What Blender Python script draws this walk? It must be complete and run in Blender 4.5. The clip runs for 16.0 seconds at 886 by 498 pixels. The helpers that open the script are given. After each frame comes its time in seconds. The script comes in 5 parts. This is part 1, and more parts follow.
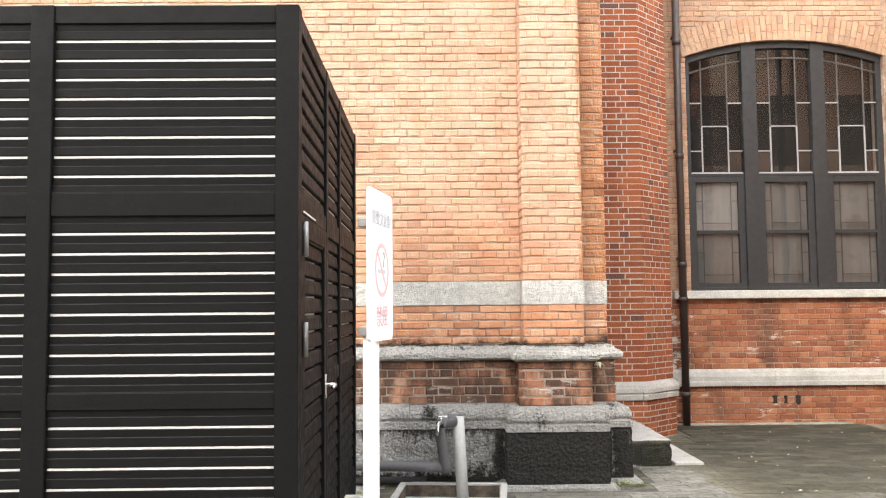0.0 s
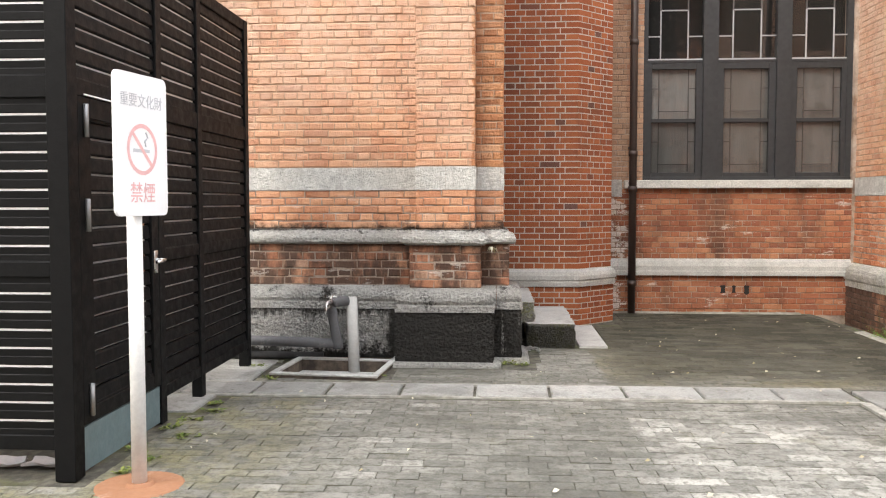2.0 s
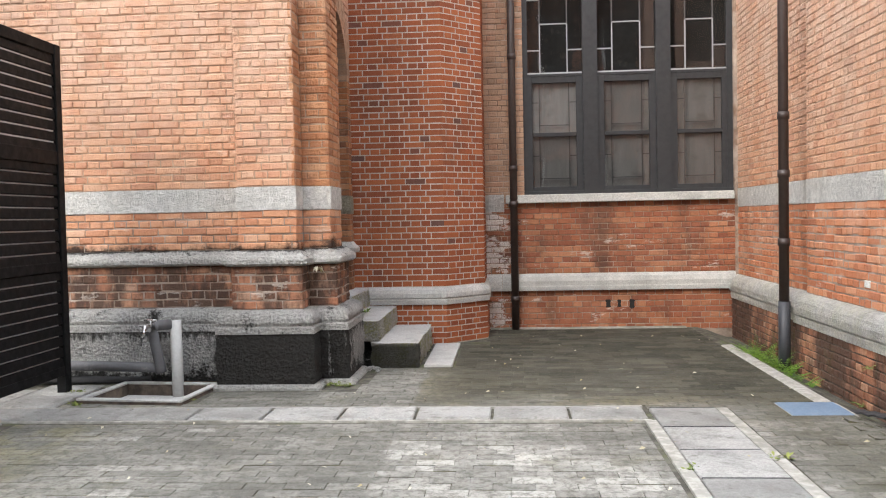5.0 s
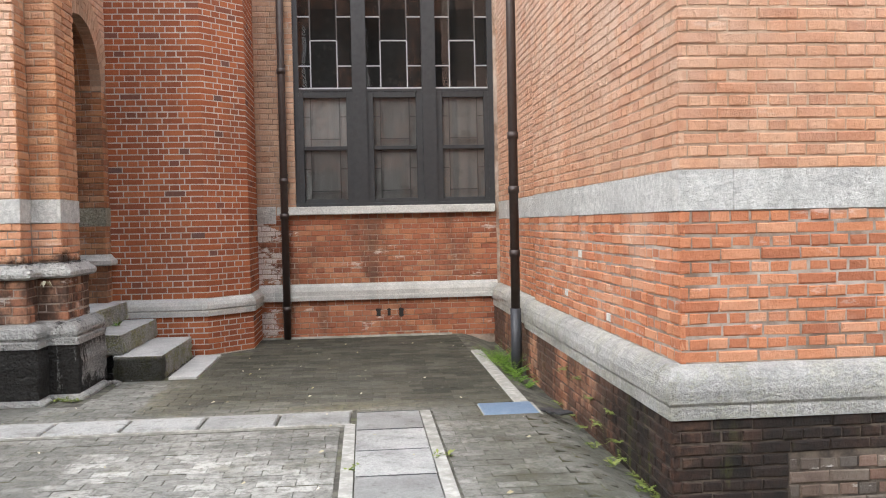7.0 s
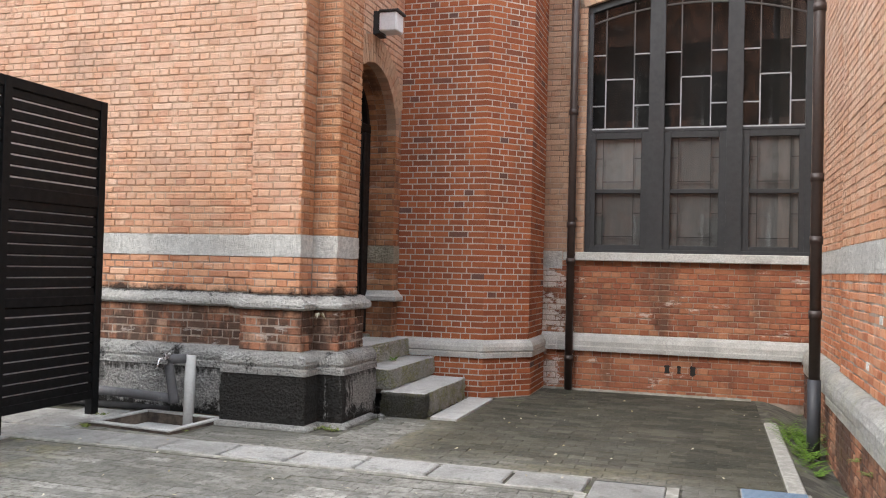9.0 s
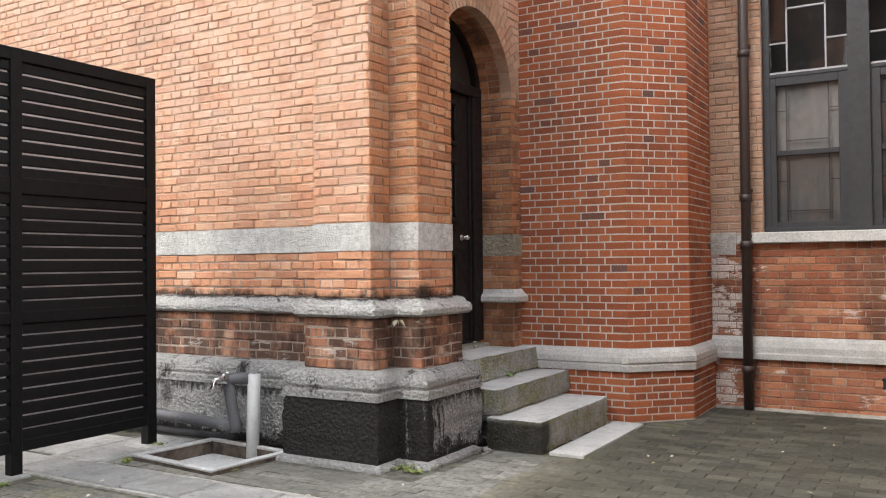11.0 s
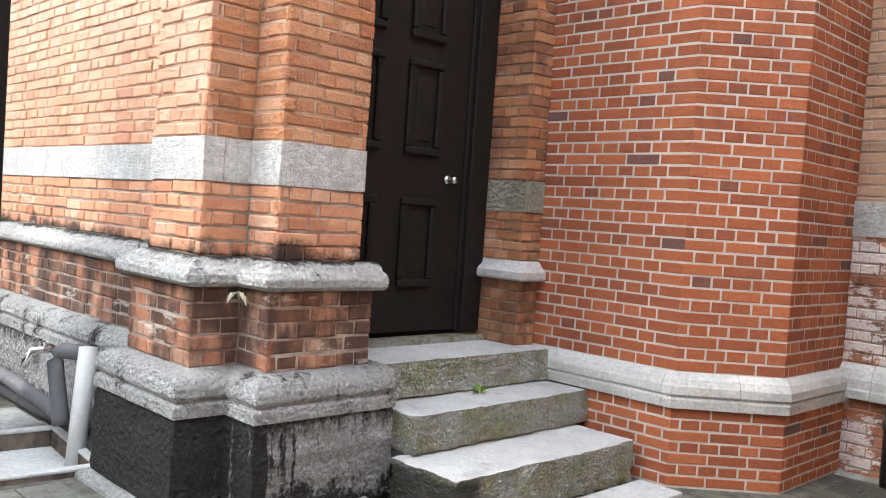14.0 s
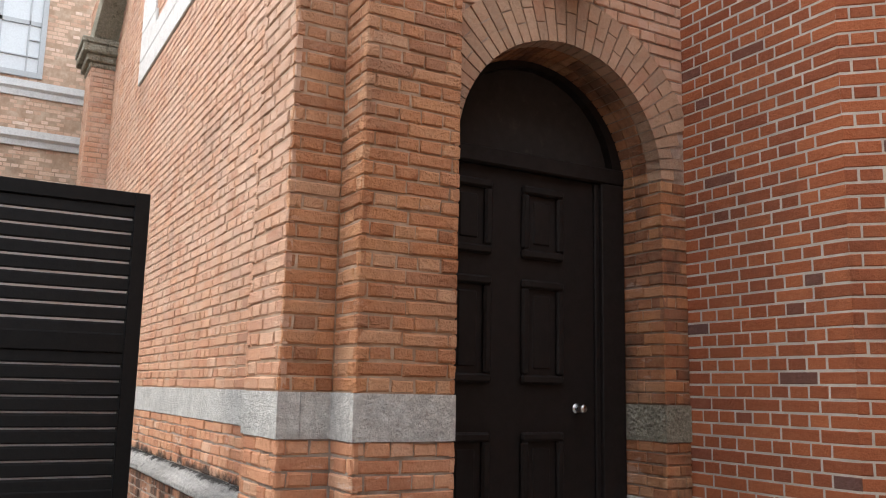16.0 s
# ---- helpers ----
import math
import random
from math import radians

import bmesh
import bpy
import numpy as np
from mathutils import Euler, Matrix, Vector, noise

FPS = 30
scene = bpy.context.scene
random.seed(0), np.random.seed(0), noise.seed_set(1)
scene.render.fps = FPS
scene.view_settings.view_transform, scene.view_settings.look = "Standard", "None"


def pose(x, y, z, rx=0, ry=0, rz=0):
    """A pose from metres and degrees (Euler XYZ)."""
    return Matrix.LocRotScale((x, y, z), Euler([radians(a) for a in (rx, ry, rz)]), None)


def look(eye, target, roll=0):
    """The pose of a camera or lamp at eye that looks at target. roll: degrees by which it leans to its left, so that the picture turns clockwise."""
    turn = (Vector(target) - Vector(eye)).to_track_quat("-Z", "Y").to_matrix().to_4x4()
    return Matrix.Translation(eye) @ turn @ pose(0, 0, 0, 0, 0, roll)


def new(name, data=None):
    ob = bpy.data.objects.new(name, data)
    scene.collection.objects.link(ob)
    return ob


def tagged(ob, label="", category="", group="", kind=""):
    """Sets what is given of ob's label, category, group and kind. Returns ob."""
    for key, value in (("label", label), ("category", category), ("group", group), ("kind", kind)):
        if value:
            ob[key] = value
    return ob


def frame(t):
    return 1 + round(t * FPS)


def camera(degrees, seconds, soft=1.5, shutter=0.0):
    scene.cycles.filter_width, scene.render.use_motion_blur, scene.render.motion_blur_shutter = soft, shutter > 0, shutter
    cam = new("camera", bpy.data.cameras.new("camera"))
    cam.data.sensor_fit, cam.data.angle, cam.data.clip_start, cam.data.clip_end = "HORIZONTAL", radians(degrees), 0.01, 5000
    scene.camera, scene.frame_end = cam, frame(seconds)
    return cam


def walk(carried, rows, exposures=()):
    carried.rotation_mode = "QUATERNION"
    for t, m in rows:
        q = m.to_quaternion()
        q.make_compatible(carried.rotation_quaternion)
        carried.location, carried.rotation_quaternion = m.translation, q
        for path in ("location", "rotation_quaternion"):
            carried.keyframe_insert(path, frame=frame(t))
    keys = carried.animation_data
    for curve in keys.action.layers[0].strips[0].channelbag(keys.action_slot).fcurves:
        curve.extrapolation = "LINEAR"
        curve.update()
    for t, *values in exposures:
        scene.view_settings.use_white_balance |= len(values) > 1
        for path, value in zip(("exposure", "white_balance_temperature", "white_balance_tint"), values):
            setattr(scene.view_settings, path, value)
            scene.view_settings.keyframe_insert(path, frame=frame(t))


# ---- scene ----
cam = camera(54.5, 16.0, soft=1.1)
METRES, EYE, TILT, LEAN, TURN = 11.5, 1.5, 0.0, 0.0, -0.8
ROWS = [
    (0.0, 0.0, 0.0, 0.0, 0.03, 3.96, 0.5),
    (0.5, 0.0279, -0.0, -0.0077, 3.02, -0.92, -0.93),
    (1.0, 0.0631, -0.007, -0.0064, 5.39, -1.45, -0.08),
    (1.5, 0.1006, -0.0125, -0.007, 5.12, -2.77, 0.36),
    (2.0, 0.1323, -0.0112, -0.0068, 4.51, -3.12, 0.03),
    (2.5, 0.1666, -0.0102, -0.005, 5.18, -2.74, 0.81),
    (3.0, 0.1997, -0.0078, -0.0048, 6.82, -2.72, 0.61),
    (3.5, 0.2216, 0.0028, -0.0063, 6.58, -2.45, 0.91),
    (6.0, 0.3189, 0.0093, -0.006, 0.47, -2.08, 1.43),
    (6.5, 0.3476, -0.0009, -0.0056, -4.4, -2.3, 2.2),
    (7.0, 0.3682, -0.0147, -0.0034, -4.45, -1.75, 1.17),
    (7.5, 0.3866, -0.0223, -0.0014, 5.0, 0.44, -0.39),
    (8.0, 0.4076, -0.0213, -0.0015, 6.55, 1.07, -2.25),
    (8.5, 0.4175, -0.0034, -0.0049, 15.52, 0.43, -1.48),
    (9.0, 0.425, 0.0333, -0.0026, 18.15, 1.21, -1.4),
    (9.5, 0.4245, 0.0736, -0.0085, 24.08, 0.74, -1.13),
    (10.0, 0.4248, 0.1173, -0.0056, 26.69, 1.15, 0.27),
    (12.5, 0.4229, 0.3484, -0.0084, 39.14, -1.2, -1.4),
    (13.0, 0.4186, 0.3947, -0.0058, 40.56, -1.58, -1.54),
    (13.5, 0.4207, 0.4394, -0.0068, 41.29, -1.74, -1.68),
    (14.0, 0.4221, 0.4781, -0.0054, 46.46, -2.18, -3.89),
    (14.5, 0.4204, 0.5088, -0.0003, 49.72, -2.38, -4.82),
    (15.0, 0.4244, 0.5296, 0.0099, 59.58, 0.61, -1.9),
    (15.5, 0.4267, 0.5385, 0.0164, 60.85, 7.09, -1.25),
    (16.0, 0.4262, 0.542, 0.0219, 61.42, 9.38, -1.2),
]
walk(cam, [(t, pose(0, 0, EYE, TILT, LEAN, TURN) @ pose(METRES * x, METRES * y, METRES * z, 90 + pitch, roll, yaw)) for t, x, y, z, yaw, pitch, roll in ROWS],
     [(0.0, 1.70, 6800, 9), (0.5, 1.68, 6800, 10), (1.5, 1.44, 6850, 10), (2.5, 1.25, 6800, 10), (3.5, 1.12, 6750, 10), (6.0, 1.36, 6350, 10), (7.0, 1.22, 6350, 10), (7.5, 1.21, 6350, 10),
      (8.5, 1.08, 6350, 10), (10.0, 1.12, 6500, 10), (12.5, 1.85, 6400, 10), (13.5, 1.95, 6250, 9), (14.0, 2.0, 6100, 8), (14.5, 1.95, 6100, 8), (15.0, 1.3, 6300, 9), (16.0, 1.03, 6450, 10)])

# ---- world and light ----
world = bpy.data.worlds.new("overcast_sky")
scene.world = world
world.use_nodes = True
wn, wl = world.node_tree.nodes, world.node_tree.links
sky = wn.new("ShaderNodeTexSky")
sky.sky_type, sky.sun_disc = "NISHITA", False
sky.sun_elevation, sky.sun_rotation = radians(37), radians(212)
sky.air_density, sky.dust_density, sky.ozone_density = 1.0, 6.0, 1.0
# cloud cover: the clear sky washed towards an even pale grey
wash = wn.new("ShaderNodeMix")
wash.data_type = "RGBA"
wash.inputs["Factor"].default_value = 0.75
wash.inputs[7].default_value = (10.6, 11.2, 12.2, 1)
wl.new(sky.outputs["Color"], wash.inputs[6])
wl.new(wash.outputs[2], wn["Background"].inputs["Color"])
wn["Background"].inputs["Strength"].default_value = 0.15

sun_data = bpy.data.lights.new("sun", "SUN")
sun_data.energy, sun_data.angle, sun_data.color = 1.2, radians(50), (1.0, 0.98, 0.95)
sun = new("sun", sun_data)
sun.matrix_world = look((-10, -13, 17), (2, 6, 0))


# ---- materials ----
class Nodes:
    """A small writer of node trees."""

    def __init__(self, name):
        self.m = bpy.data.materials.new(name)
        self.m.use_nodes = True
        self.t = self.m.node_tree
        self.b = self.t.nodes["Principled BSDF"]
        self.geo = self.t.nodes.new("ShaderNodeNewGeometry")
        self.pos = self.geo.outputs["Position"]

    def put(self, socket, v):
        if isinstance(v, bpy.types.NodeSocket):
            self.t.links.new(v, socket)
        elif isinstance(v, tuple) and len(v) == 3:
            socket.default_value = (*v, 1)
        else:
            socket.default_value = v

    def scaled(self, sx, sy, sz):
        n = self.t.nodes.new("ShaderNodeMapping")
        self.t.links.new(self.pos, n.inputs["Vector"])
        n.inputs["Scale"].default_value = (sx, sy, sz)
        return n.outputs[0]

    def noise(self, scale, detail=4.0, rough=0.6, vec=None):
        n = self.t.nodes.new("ShaderNodeTexNoise")
        self.t.links.new(vec or self.pos, n.inputs["Vector"])
        n.inputs["Scale"].default_value, n.inputs["Detail"].default_value, n.inputs["Roughness"].default_value = scale, detail, rough
        return n.outputs["Fac"]

    def voronoi(self, scale, vec=None):
        n = self.t.nodes.new("ShaderNodeTexVoronoi")
        self.t.links.new(vec or self.pos, n.inputs["Vector"])
        n.inputs["Scale"].default_value = scale
        return n.outputs["Distance"]

    def step(self, v, lo, hi, a=0.0, b=1.0):
        n = self.t.nodes.new("ShaderNodeMapRange")
        n.interpolation_type = "SMOOTHSTEP"
        for k, x in zip(("Value", "From Min", "From Max", "To Min", "To Max"), (v, lo, hi, a, b)):
            self.put(n.inputs[k], x)
        return n.outputs[0]

    def math(self, op, a, b=0.0):
        n = self.t.nodes.new("ShaderNodeMath")
        n.operation = op
        self.put(n.inputs[0], a), self.put(n.inputs[1], b)
        return n.outputs[0]

    def mix(self, f, a, b, mode="MIX"):
        n = self.t.nodes.new("ShaderNodeMix")
        n.data_type, n.blend_type = "RGBA", mode
        self.put(n.inputs["Factor"], f), self.put(n.inputs[6], a), self.put(n.inputs[7], b)
        return n.outputs[2]

    def ramp(self, v, stops):
        n = self.t.nodes.new("ShaderNodeValToRGB")
        self.t.links.new(v, n.inputs["Fac"])
        e = n.color_ramp.elements
        while len(e) < len(stops):
            e.new(0.5)
        for k, (p, c) in zip(e, stops):
            k.position, k.color = p, (*c, 1)
        return n.outputs["Color"]

    def axis(self, k):
        n = self.t.nodes.new("ShaderNodeSeparateXYZ")
        self.t.links.new(self.pos, n.inputs[0])
        return n.outputs[k]

    def one(self, source):
        """One random number for each piece: its own object, or its own island of a joined mesh."""
        if source == "object":
            return self.t.nodes.new("ShaderNodeObjectInfo").outputs["Random"]
        return self.geo.outputs["Random Per Island"]

    def done(self, color, rough=0.85, bump=None, depth=0.004, metal=0.0, spec=0.4):
        self.put(self.b.inputs["Base Color"], color)
        self.put(self.b.inputs["Roughness"], rough)
        self.put(self.b.inputs["Metallic"], metal)
        self.b.inputs["Specular IOR Level"].default_value = spec
        if bump is not None:
            n = self.t.nodes.new("ShaderNodeBump")
            n.inputs["Distance"].default_value = depth
            n.inputs["Strength"].default_value = 1.0
            self.t.links.new(bump, n.inputs["Height"])
            self.t.links.new(n.outputs[0], self.b.inputs["Normal"])
        return self.m


def brick_material(name, stops, source, pale=0.25, dark=0.3, white=0.0, bleach=0.0, line=None, soot_lo=0.54, mottle=1.0, lime_west=0.0, black_south=0.0, high=(3.6, 6.2), depth=0.006, soot_scale=0.9):
    """Fired clay: a tone for each brick, mottling, pale bloom, soot, lime smears where white > 0, bleaching of the high
    weathered courses, and a ragged black stain between the heights of line."""
    n = Nodes(name)
    c = n.ramp(n.one(source), stops)
    z = n.axis(2)
    fine, coarse = n.noise(55, 6, 0.7), n.noise(1.3, 5, 0.6)
    c = n.mix(n.step(fine, 0.3, 0.75, 0.0, 0.5), c, (0.70, 0.62, 0.56), "MULTIPLY")
    c = n.mix(n.step(n.noise(14, 4), 0.5, 0.8, 0.0, 0.35 * mottle), c, (0.60, 0.33, 0.19))
    c = n.mix(n.step(n.noise(5, 6, 0.7), 0.50, 0.72, 0.0, 0.5 * mottle), c, (0.33, 0.115, 0.055))
    c = n.mix(n.step(coarse, 0.48, 0.72, 0.0, pale), c, (0.60, 0.39, 0.275))
    if bleach:
        c = n.mix(n.step(n.noise(0.6, 6, 0.65), 0.46, 0.66, 0.0, 0.45), c, (0.40, 0.245, 0.155))
        up = n.math("MULTIPLY", n.step(n.math("ADD", z, n.math("MULTIPLY", n.noise(0.8, 6), 2.0)), *high), bleach)
        c = n.mix(n.math("MULTIPLY", up, n.step(n.noise(3.0, 6, 0.7), 0.3, 0.65, 0.3, 1.0)), c, (0.585, 0.425, 0.33))
    soot = n.step(n.noise(soot_scale, 6, 0.65, n.scaled(1.7, 1.7, 0.8)), soot_lo, soot_lo + 0.2, 0.0, dark)
    c = n.mix(soot, c, (0.07, 0.045, 0.035))
    if line:
        rag = n.math("ADD", z, n.math("MULTIPLY", n.math("SUBTRACT", n.noise(3.0, 7, 0.75), 0.5), 0.42))
        c = n.mix(n.step(rag, line[0], line[1], 0.95, 0.0), c, (0.03, 0.022, 0.018))
    if white:
        smear = n.step(n.noise(3.2, 7, 0.72, n.scaled(0.8, 0.8, 2.4)), 0.60, 0.67, 0.0, white)
        c = n.mix(smear, c, (0.72, 0.68, 0.62))
    if lime_west:
        rag = n.math("ADD", n.axis(0), n.math("MULTIPLY", n.math("SUBTRACT", n.noise(3.5, 6, 0.7, n.scaled(1, 1, 2)), 0.5), 2.2))
        c = n.mix(n.math("MULTIPLY", n.step(rag, lime_west, lime_west + 0.12, 0.85, 0.0), n.step(fine, 0.3, 0.6, 0.5, 1.0)), c, (0.74, 0.71, 0.66))
    if black_south:
        rag = n.math("ADD", n.math("ADD", n.axis(1), z), n.math("MULTIPLY", n.math("SUBTRACT", n.noise(2.2, 6, 0.7), 0.5), 1.6))
        c = n.mix(n.math("MULTIPLY", n.step(rag, black_south, black_south + 0.8, 0.96, 0.0), n.step(n.noise(7, 5, 0.7), 0.35, 0.6, 1.0, 0.86)), c, (0.014, 0.013, 0.012))
        green = n.math("MULTIPLY", n.step(z, -0.1, 0.34, 1.0, 0.35), n.step(n.noise(2.6, 7, 0.7, n.scaled(2, 2, 0.6)), 0.55, 0.66, 0.0, 0.6))
        c = n.mix(green, c, (0.085, 0.09, 0.022))
    h = n.math("ADD", n.noise(90, 5, 0.7), n.math("MULTIPLY", n.noise(24, 5, 0.7), 2.2))
    return n.done(c, n.step(fine, 0.2, 0.8, 0.75, 0.95), h, depth, spec=0.25)


OLD = [(0.0, (0.42, 0.19, 0.11)), (0.12, (0.54, 0.255, 0.145)), (0.5, (0.60, 0.305, 0.175)), (0.85, (0.64, 0.35, 0.208)), (0.96, (0.63, 0.37, 0.235)), (1.0, (0.69, 0.46, 0.33))]
NEWER = [(0.0, (0.14, 0.085, 0.078)), (0.04, (0.21, 0.085, 0.058)), (0.09, (0.285, 0.09, 0.044)), (0.35, (0.335, 0.106, 0.047)), (0.65, (0.385, 0.122, 0.052)), (0.9, (0.44, 0.148, 0.064)), (1.0, (0.31, 0.10, 0.046))]
SOOTY = [(0.0, (0.20, 0.105, 0.07)), (0.3, (0.33, 0.15, 0.09)), (0.6, (0.44, 0.205, 0.122)), (0.85, (0.52, 0.28, 0.175)), (1.0, (0.48, 0.31, 0.22))]
DEEP = [(0.0, (0.26, 0.095, 0.055)), (0.3, (0.34, 0.125, 0.068)), (0.7, (0.40, 0.155, 0.08)), (1.0, (0.50, 0.24, 0.135))]
BUFF = [(0.0, (0.36, 0.25, 0.18)), (0.4, (0.46, 0.31, 0.21)), (0.75, (0.52, 0.36, 0.25)), (1.0, (0.40, 0.23, 0.15))]


def both(name, *args, **kw):
    return {k: brick_material(f"{name}_{k}", args[0], k, **kw) for k in ("object", "island")}


brick_old = both("old_orange_brick", OLD, pale=0.7, dark=0.25, bleach=0.7, white=0.14, high=(2.0, 4.2))
FIERY = [(0.0, (0.36, 0.15, 0.07)), (0.2, (0.50, 0.21, 0.095)), (0.5, (0.58, 0.265, 0.125)), (0.85, (0.63, 0.315, 0.155)), (1.0, (0.67, 0.40, 0.24))]
brick_pier = both("deep_orange_brick", FIERY, pale=0.2, dark=0.35, bleach=0.4, white=0.1, high=(3.4, 6.0), depth=0.011)
brick_east = both("bleached_orange_brick", OLD, pale=0.7, dark=0.12, bleach=0.95, white=0.15, high=(2.2, 4.8))
brick_stained = both("stained_orange_brick", OLD, pale=0.4, dark=0.3, white=0.3, line=(1.17, 1.26))
brick_newer = both("red_brick", NEWER, pale=0.0, dark=0.3, mottle=0.22, soot_lo=0.5, soot_scale=1.3)
brick_sooty = both("sooty_brick", SOOTY, pale=0.2, dark=0.93, white=0.45, soot_lo=0.38, soot_scale=2.4)
brick_jamb = both("lichened_brown_brick", [(0.0, (0.20, 0.09, 0.05)), (0.4, (0.36, 0.155, 0.075)), (0.8, (0.48, 0.22, 0.10)), (1.0, (0.52, 0.30, 0.17))], pale=0.3, dark=0.75, white=0.25, soot_lo=0.46, soot_scale=1.6)
brick_limed = both("limed_brick", [(0.0, (0.10, 0.09, 0.08)), (0.4, (0.17, 0.15, 0.125)), (0.7, (0.20, 0.125, 0.095)), (1.0, (0.25, 0.22, 0.185))], mottle=0.0, pale=0.05, dark=0.6, white=0.7, soot_lo=0.45)
brick_deep = both("deep_red_brick", DEEP, pale=0.12, dark=0.75, white=0.6, soot_lo=0.48, lime_west=2.95)
brick_mossy = both("mossy_brick", SOOTY, pale=0.1, dark=0.9, white=0.12, soot_lo=0.34, black_south=5.25)
RUDDY = [(0.0, (0.40, 0.15, 0.08)), (0.2, (0.51, 0.195, 0.10)), (0.7, (0.58, 0.24, 0.122)), (1.0, (0.63, 0.32, 0.19))]
brick_corner = both("worn_ruddy_brick", RUDDY, pale=0.55, dark=0.2, white=0.3, mottle=0.35)
brick_far = both("pale_far_brick", [(0.0, (0.50, 0.32, 0.22)), (0.4, (0.62, 0.43, 0.31)), (0.8, (0.70, 0.52, 0.40)), (1.0, (0.74, 0.60, 0.49))], pale=0.6, dark=0.1)
brick_buff = both("buff_brick", BUFF, pale=0.4, dark=0.25)


def mortar_material(name, a, b, soot=0.4, white=0.0):
    n = Nodes(name)
    c = n.mix(n.step(n.noise(6, 6, 0.7), 0.35, 0.7), a, b)
    if white:
        c = n.mix(n.step(n.noise(2.4, 6, 0.7), 0.42, 0.56, 0.0, white), c, (0.74, 0.70, 0.64))
    c = n.mix(n.step(n.noise(1.1, 6), 0.5, 0.72, 0.0, soot), c, (0.08, 0.06, 0.05))
    return n.done(c, 0.95, n.noise(140, 4), 0.003, spec=0.2)


mortar_old = mortar_material("old_lime_mortar", (0.37, 0.245, 0.165), (0.52, 0.39, 0.285), 0.4)
mortar_white = mortar_material("white_lime_mortar", (0.22, 0.155, 0.115), (0.40, 0.33, 0.27), 0.6, 0.22)
mortar_pale = mortar_material("pale_grey_mortar", (0.45, 0.41, 0.36), (0.60, 0.55, 0.485), 0.2)
mortar_dark = mortar_material("sooty_mortar", (0.20, 0.13, 0.09), (0.42, 0.33, 0.26), 0.5, 0.2)


mortar_black = mortar_material("blackened_mortar", (0.05, 0.04, 0.035), (0.16, 0.13, 0.10), 0.6)


def stone_material(name, a, b, soot=0.5, soot_scale=2.2, lo=0.5, hi=0.68, moss=0.0, grain=170, relief=0.006, source="object", pits=0.0, grime=(0.022, 0.02, 0.018), dulled=0.0, black_end=0.0, vary=0.3, crust=False, ledge=0.0):
    """Granite or sandstone: speckle, tone from block to block, black weathering, tooled pits that hold dirt, moss."""
    n = Nodes(name)
    speck = n.noise(grain, 3, 0.8)
    c = n.mix(n.step(speck, 0.34, 0.66), a, b)
    c = n.mix(n.step(n.noise(grain * 0.3, 4, 0.7), 0.4, 0.66, 0.0, 0.45), c, tuple(0.5 * x for x in a))
    c = n.mix(n.step(n.one(source), 0, 1, 0.0, vary), c, tuple((0.72 if vary < 0.5 else 0.45) * x for x in a))
    c = n.mix(n.step(n.noise(9, 5), 0.45, 0.75, 0, 0.35), c, tuple(0.6 * x for x in a))
    if dulled:
        c = n.mix(n.step(n.noise(2.6, 7, 0.7, n.scaled(0.7, 0.7, 1.8)), 0.40, 0.66, 0.0, dulled), c, (0.14, 0.135, 0.125))
    soot_f = n.step(n.noise(soot_scale, 7, 0.68, n.scaled(1.3, 1.3, 0.7)), lo, hi, 0.0, soot)
    if crust:
        # a black crust on the buttress, with washed vertical runs
        wob = n.math("MULTIPLY", n.math("SUBTRACT", n.noise(6, 6, 0.7), 0.5), 0.5)
        run = n.math("MULTIPLY", n.math("SUBTRACT", n.noise(7, 5, 0.7, n.scaled(2.2, 2.2, 0.18)), 0.5), 1.5)
        wet = n.math("MULTIPLY", n.step(n.math("ADD", n.axis(0), wob), 0.45, 0.62), n.step(n.math("ADD", n.math("ADD", n.axis(1), wob), run), 7.50, 7.78, 1.0, 0.0))
        # darker towards the foot
        foot = n.step(n.math("ADD", n.axis(2), wob), 0.03, 0.20, 0.8, 0.0)
        # soot together with painted shade, just under the roll moulding
        head = n.step(n.math("ADD", n.axis(2), n.math("MULTIPLY", run, 0.25)), 0.36, 0.46, 0.0, 0.55)
        soot_f = n.math("MAXIMUM", n.math("MAXIMUM", n.math("MULTIPLY", soot_f, 0.6), n.math("MULTIPLY", wet, 0.8)), n.math("MAXIMUM", foot, head))
    if ledge:
        # a black crust on the weathered ledge and its drip edge
        rag = n.math("ADD", n.axis(2), n.math("MULTIPLY", n.math("SUBTRACT", n.noise(4.5, 7, 0.75, n.scaled(1, 1, 0.4)), 0.5), 0.08))
        soot_f = n.math("MAXIMUM", soot_f, n.step(rag, ledge, ledge + 0.035, 0.0, 0.95))
    dents = n.noise(48, 4, 0.65)
    if pits:
        # dirt gathers in the hollows of the tooled face and leaves the points bare
        soot_f = n.step(n.math("ADD", soot_f, n.math("MULTIPLY", n.math("SUBTRACT", 0.52, dents), pits)), 0.06, 0.74, 0.0, 0.97)
    c = n.mix(soot_f, c, grime)
    if moss:
        green = n.step(n.math("ADD", n.noise(5, 7, 0.72), n.math("MULTIPLY", n.math("SUBTRACT", dents, 0.5), 0.6)), 0.44, 0.60, 0.0, moss)
        c = n.mix(green, c, n.mix(n.step(n.noise(30, 5), 0.35, 0.65), (0.19, 0.19, 0.055), (0.54, 0.54, 0.20)))
    if black_end:
        rag = n.math("ADD", n.axis(1), n.math("MULTIPLY", n.math("SUBTRACT", n.noise(5, 6, 0.7), 0.5), 0.3))
        c = n.mix(n.math("MULTIPLY", n.step(rag, black_end, black_end + 0.14, 0.9, 0.0), n.step(n.axis(2), 0.19, 0.27, 1.0, 0.15)), c, (0.03, 0.03, 0.022))
